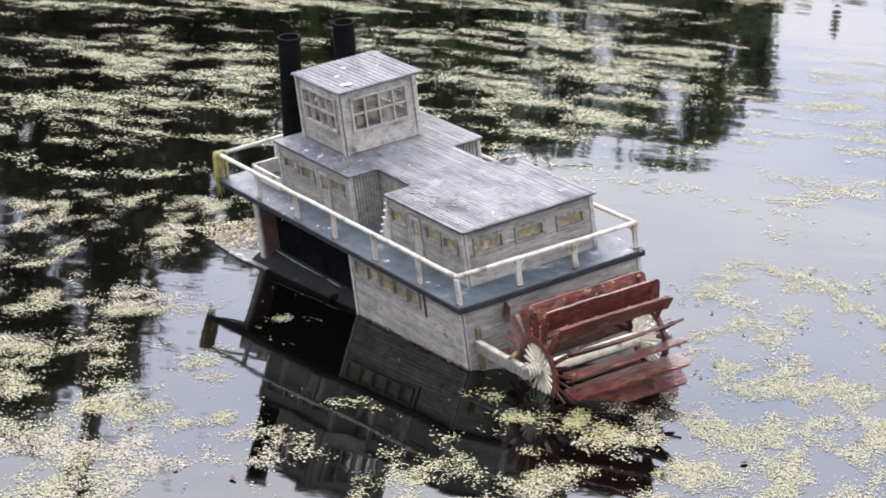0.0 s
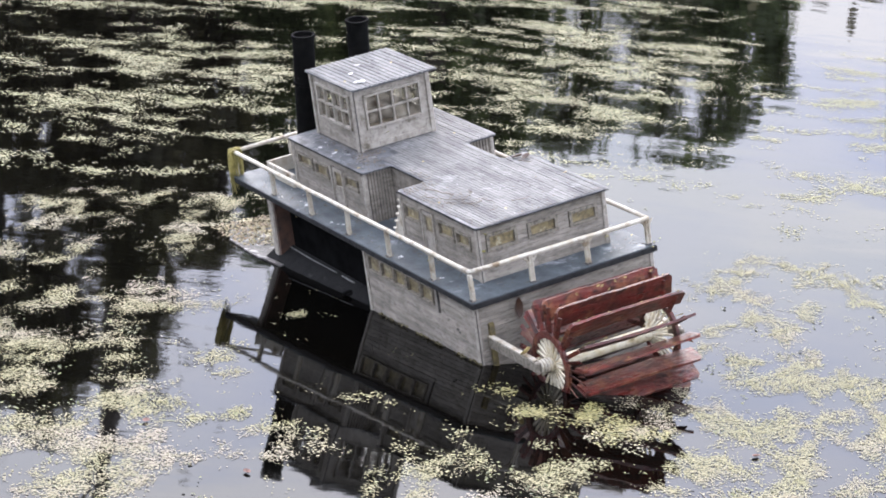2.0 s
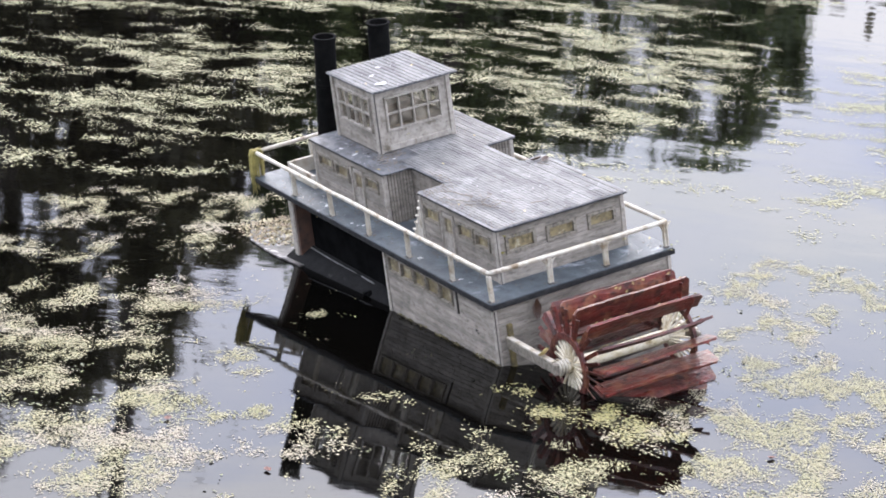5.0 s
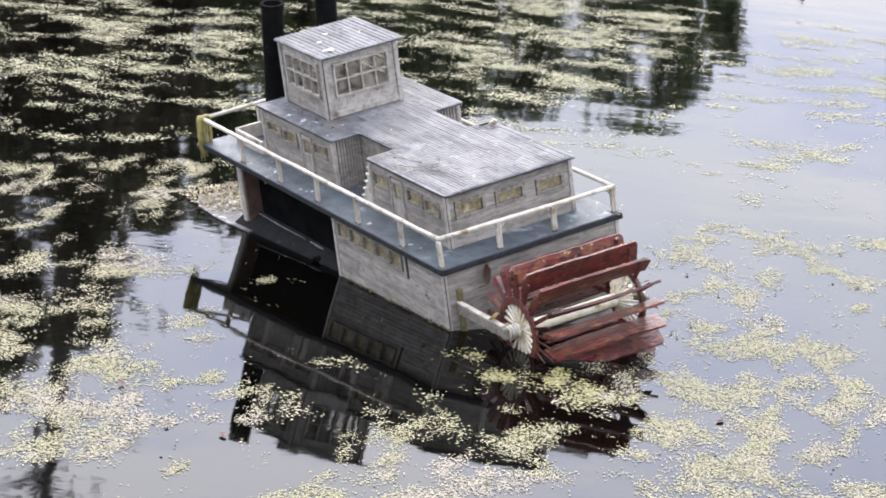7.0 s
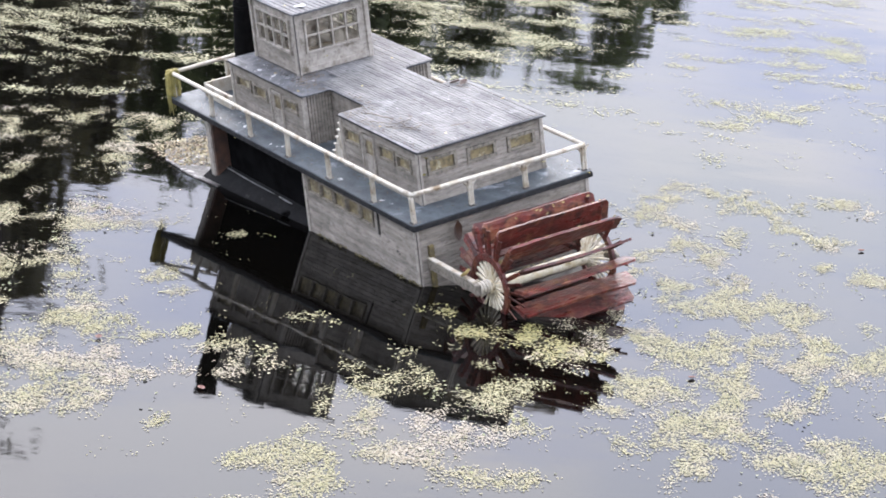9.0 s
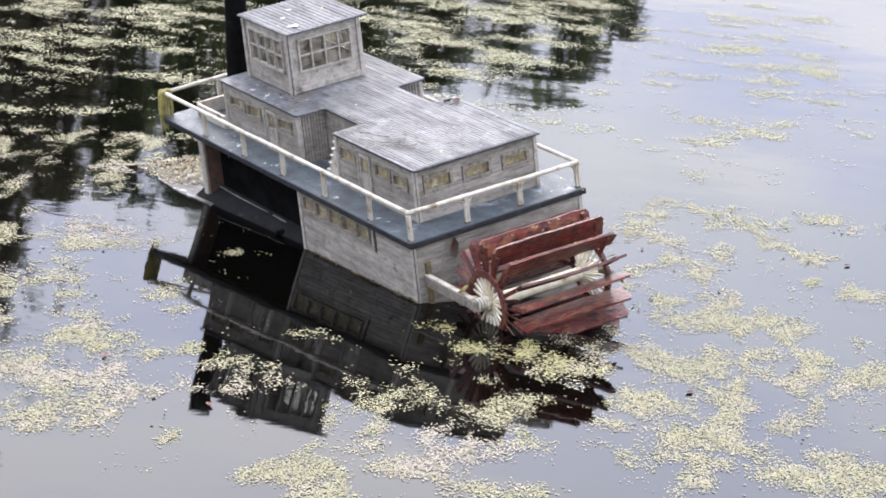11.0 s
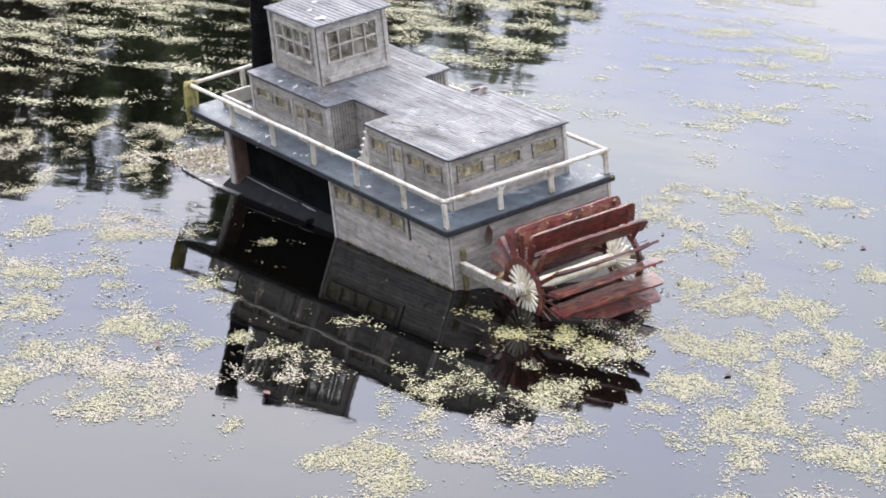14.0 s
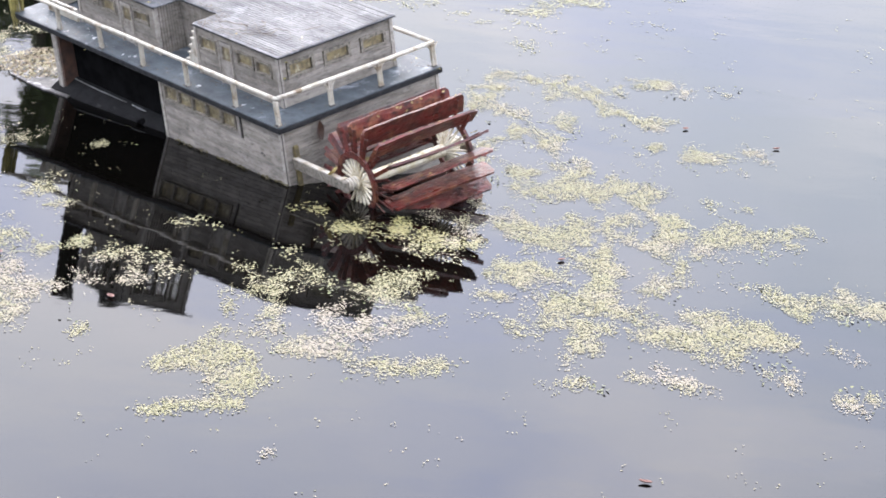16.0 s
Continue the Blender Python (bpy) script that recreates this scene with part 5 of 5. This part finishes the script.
def weed(name, n, xs, ys, patches, size, seed, mat, sparse, clump, label, drawn=2.4, tilt=.07):
    """Floating fronds: five-sided blades, thrown where the patches and a clumping noise allow; the drift has drawn the clumps out."""
    g = np.random.default_rng(seed)
    x, y = g.uniform(*xs, n), g.uniform(*ys, n)
    sy = y / drawn
    wx, wy = x + .10 * (wave_noise(x, sy, 6, seed + 5) - .5), y + .22 * (wave_noise(x, sy, 6, seed + 6) - .5)
    dens = cover(wx, wy, patches)
    rough = wave_noise(wx, wy / drawn, clump, seed + 1, 5)
    want = dens - .50 + 2.7 * (rough - .5)
    keep = (dens > .10) & (g.random(n) < np.clip(want * 2.8, 0, 1) * .66)
    keep |= g.random(n) < sparse * (wave_noise(x, sy, clump * .6, seed + 3) > .55)
    keep &= outside_hull(x, y)
    x, y = np.repeat(x[keep], 3), np.repeat(y[keep], 3)
    n = len(x)
    x, y = x + g.normal(0, size * 3.2, n), y + g.normal(0, size * 7.0, n)
    ok = outside_hull(x, y)
    x, y = x[ok], y[ok]
    n = len(x)
    r = size * g.uniform(.6, 1.3, n)
    turn = g.uniform(0, 2 * np.pi, n)
    slope, way = np.abs(g.normal(0, tilt, n)), g.uniform(0, 2 * np.pi, n)
    k = np.arange(5) * 2 * np.pi / 5
    a = turn[:, None] + k[None]
    rad = r[:, None] * (1 + .25 * np.cos(k))[None]
    px, py = rad * np.cos(a), rad * np.sin(a)
    pz = slope[:, None] * (px * np.cos(way)[:, None] + py * np.sin(way)[:, None])
    z = g.uniform(.0006, .0018, n) - pz.min(1)
    co = np.stack([x[:, None] + px, y[:, None] + py, z[:, None] + pz], -1).reshape(-1, 3)
    me = bpy.data.meshes.new(name)
    me.vertices.add(n * 5)
    me.loops.add(n * 5)
    me.polygons.add(n)
    me.vertices.foreach_set("co", co.astype(np.float32).ravel())
    me.loops.foreach_set("vertex_index", np.arange(n * 5, dtype=np.int32))
    me.polygons.foreach_set("loop_start", np.arange(0, n * 5, 5, dtype=np.int32))
    me.update(calc_edges=True)
    me.materials.append(mat)
    ob = new(name, me)
    return tagged(ob, label, "duckweed", kind="stuff")


CAUGHT = [(0.12, -0.44, 0.20, -18, 0.07), (0.16, -0.53, 0.13, -12, 0.05), (0.26, -0.47, 0.10, -10, 0.05), (0.0, -0.36, 0.05, 0, 0.03), (-0.09, -0.31, 0.05, -20, 0.02)]
FLECKS = [(-0.25, -0.60, 0.22, -35, 0.10), (0.15, -0.75, 0.20, 0, 0.22), (-0.47, -0.32, 0.05, -10, 0.02), (-0.28, -0.88, 0.20, -25, 0.10), (0.0, -0.62, 0.18, -20, 0.05)]
NEAR_MATS = [(LEFT, .86), (LEFT_BACK, .80), (RIGHT, .84), (RIGHT_BACK, .74), (FRONT, .60), (NEAREST, .88), (FAR_RIGHT, .55), (FAR_LEFT, .7), (LOOSE, .47)]
weed("duckweed", 740000, (-1.7, 1.9), (-3.0, 1.6), NEAR_MATS, .0022, 21, M_WEED, .0022, 17.0, "pale yellow-green duckweed drifting in mats on the water")
weed("duckweed_caught", 26000, (-.25, .55), (-.75, -.2), [(CAUGHT, .66)], .0031, 51, M_WEED_GREEN, .002, 20.0, "yellow-green duckweed caught under the stern wheel")
weed("duckweed_tufts", 60000, (-1.7, 1.9), (-3.0, 1.6), [(LEFT + RIGHT + FRONT + NEAREST, .30), (RIGHT_BACK + LEFT_BACK, .28)], .0034, 71, M_WEED_DARK, .0015, 30.0, "dark green tufts among the pale duckweed", 2.4, .3)
weed("duckweed_afar", 680000, (-3.8, 2.4), (1.6, 9.5), [(FAR_LEFT, .72), (FAR_MID, .66), (FAR_RIGHT, .48), (LEFT_BACK, .70), (LOOSE, .45)], .0038, 31, M_WEED_FAR, .002, 5.0, "pale streaks of duckweed on the far water", .6, .04)
weed("duckweed_flecks", 26000, (-.8, .5), (-1.3, .1), [(FLECKS, .30)], .0030, 61, M_WEED, .001, 15.0, "scattered flecks of duckweed in the boat's reflection")


def hull_moss():
    """A fringe of moss and fronds along the waterline of the boarded side."""
    rr = random.Random(17)
    bm = bmesh.new()
    for _ in range(520):
        x = rr.uniform(.0, .56)
        if math.sin(x * 31) + math.sin(x * 67 + 1) + rr.uniform(-1, 1) < -.2:
            continue
        y = .2445 + abs(rr.gauss(0, .003))
        z = awash(x, y, rr.uniform(.001, .006))
        s = rr.uniform(.0012, .0032)
        u = Vector((rr.gauss(0, 1), rr.gauss(0, .5), rr.gauss(0, .6))).normalized() * s
        v = u.orthogonal().normalized() * s
        bm.faces.new([bm.verts.new(Vector((x, y, z)) + q) for q in (-u, v, u, -v)])
    ob = new("hull_moss", mesh_of("hull_moss", bm, M_HULL_MOSS))
    ob.matrix_world = BOAT_M
    tagged(ob, "thin brown-green moss fringe along the waterline", "moss", kind="stuff")


hull_moss()


def litter():
    """Fallen leaves and scraps matted on the awash fore deck."""
    rr = random.Random(2)
    bm = bmesh.new()
    for _ in range(7000):
        x, y = rr.uniform(1.15, 1.64), rr.uniform(-.16, .26)
        if x + abs(y) * .5 > 1.66 or (x < 1.28 and y > .17) or rr.random() < (y - .10) * 4.5:
            continue
        s = rr.uniform(.0028, .0065)
        z = awash(x, y, .0055 + rr.uniform(0, .007))
        u = Vector((rr.gauss(0, 1), rr.gauss(0, 1), rr.gauss(0, .25))).normalized() * s
        v = Vector((-u.y, u.x, rr.gauss(0, .004))).normalized() * s * rr.uniform(.45, .8)
        bm.faces.new([bm.verts.new(Vector((x, y, z)) + q) for q in (-u, -u * .2 + v, u, -u * .2 - v)])
    ob = new("leaf_litter", mesh_of("leaf_litter", bm, M_MAT))
    ob.matrix_world = BOAT_M
    tagged(ob, "yellow and brown leaf litter matted on the fore deck", "leaf litter", kind="stuff")


litter()
for x, y, a in ((1.172, .150, 20), (1.190, .128, 100), (1.205, .172, 60), (1.23, .10, 150)):
    leaf(LEAF_B, on_boat(x, y, awash(x, y, .016)), pose(0, 0, 0, 18, 10, a), "dark sodden leaf on the fore deck", "leaves on the boat")
rr = random.Random(77)
for x, y in ((-.73, -.93), (.62, -2.1), (.88, .92), (1.3, -.6), (.5, -.62), (-.45, -1.2), (1.12, .75)):
    leaf(LEAF_R, Vector((x, y, .0012)), pose(0, 0, 0, rr.uniform(-5, 5), rr.uniform(-5, 5), rr.uniform(0, 360)), "reddish-brown leaf floating on the pond", "floating leaves")
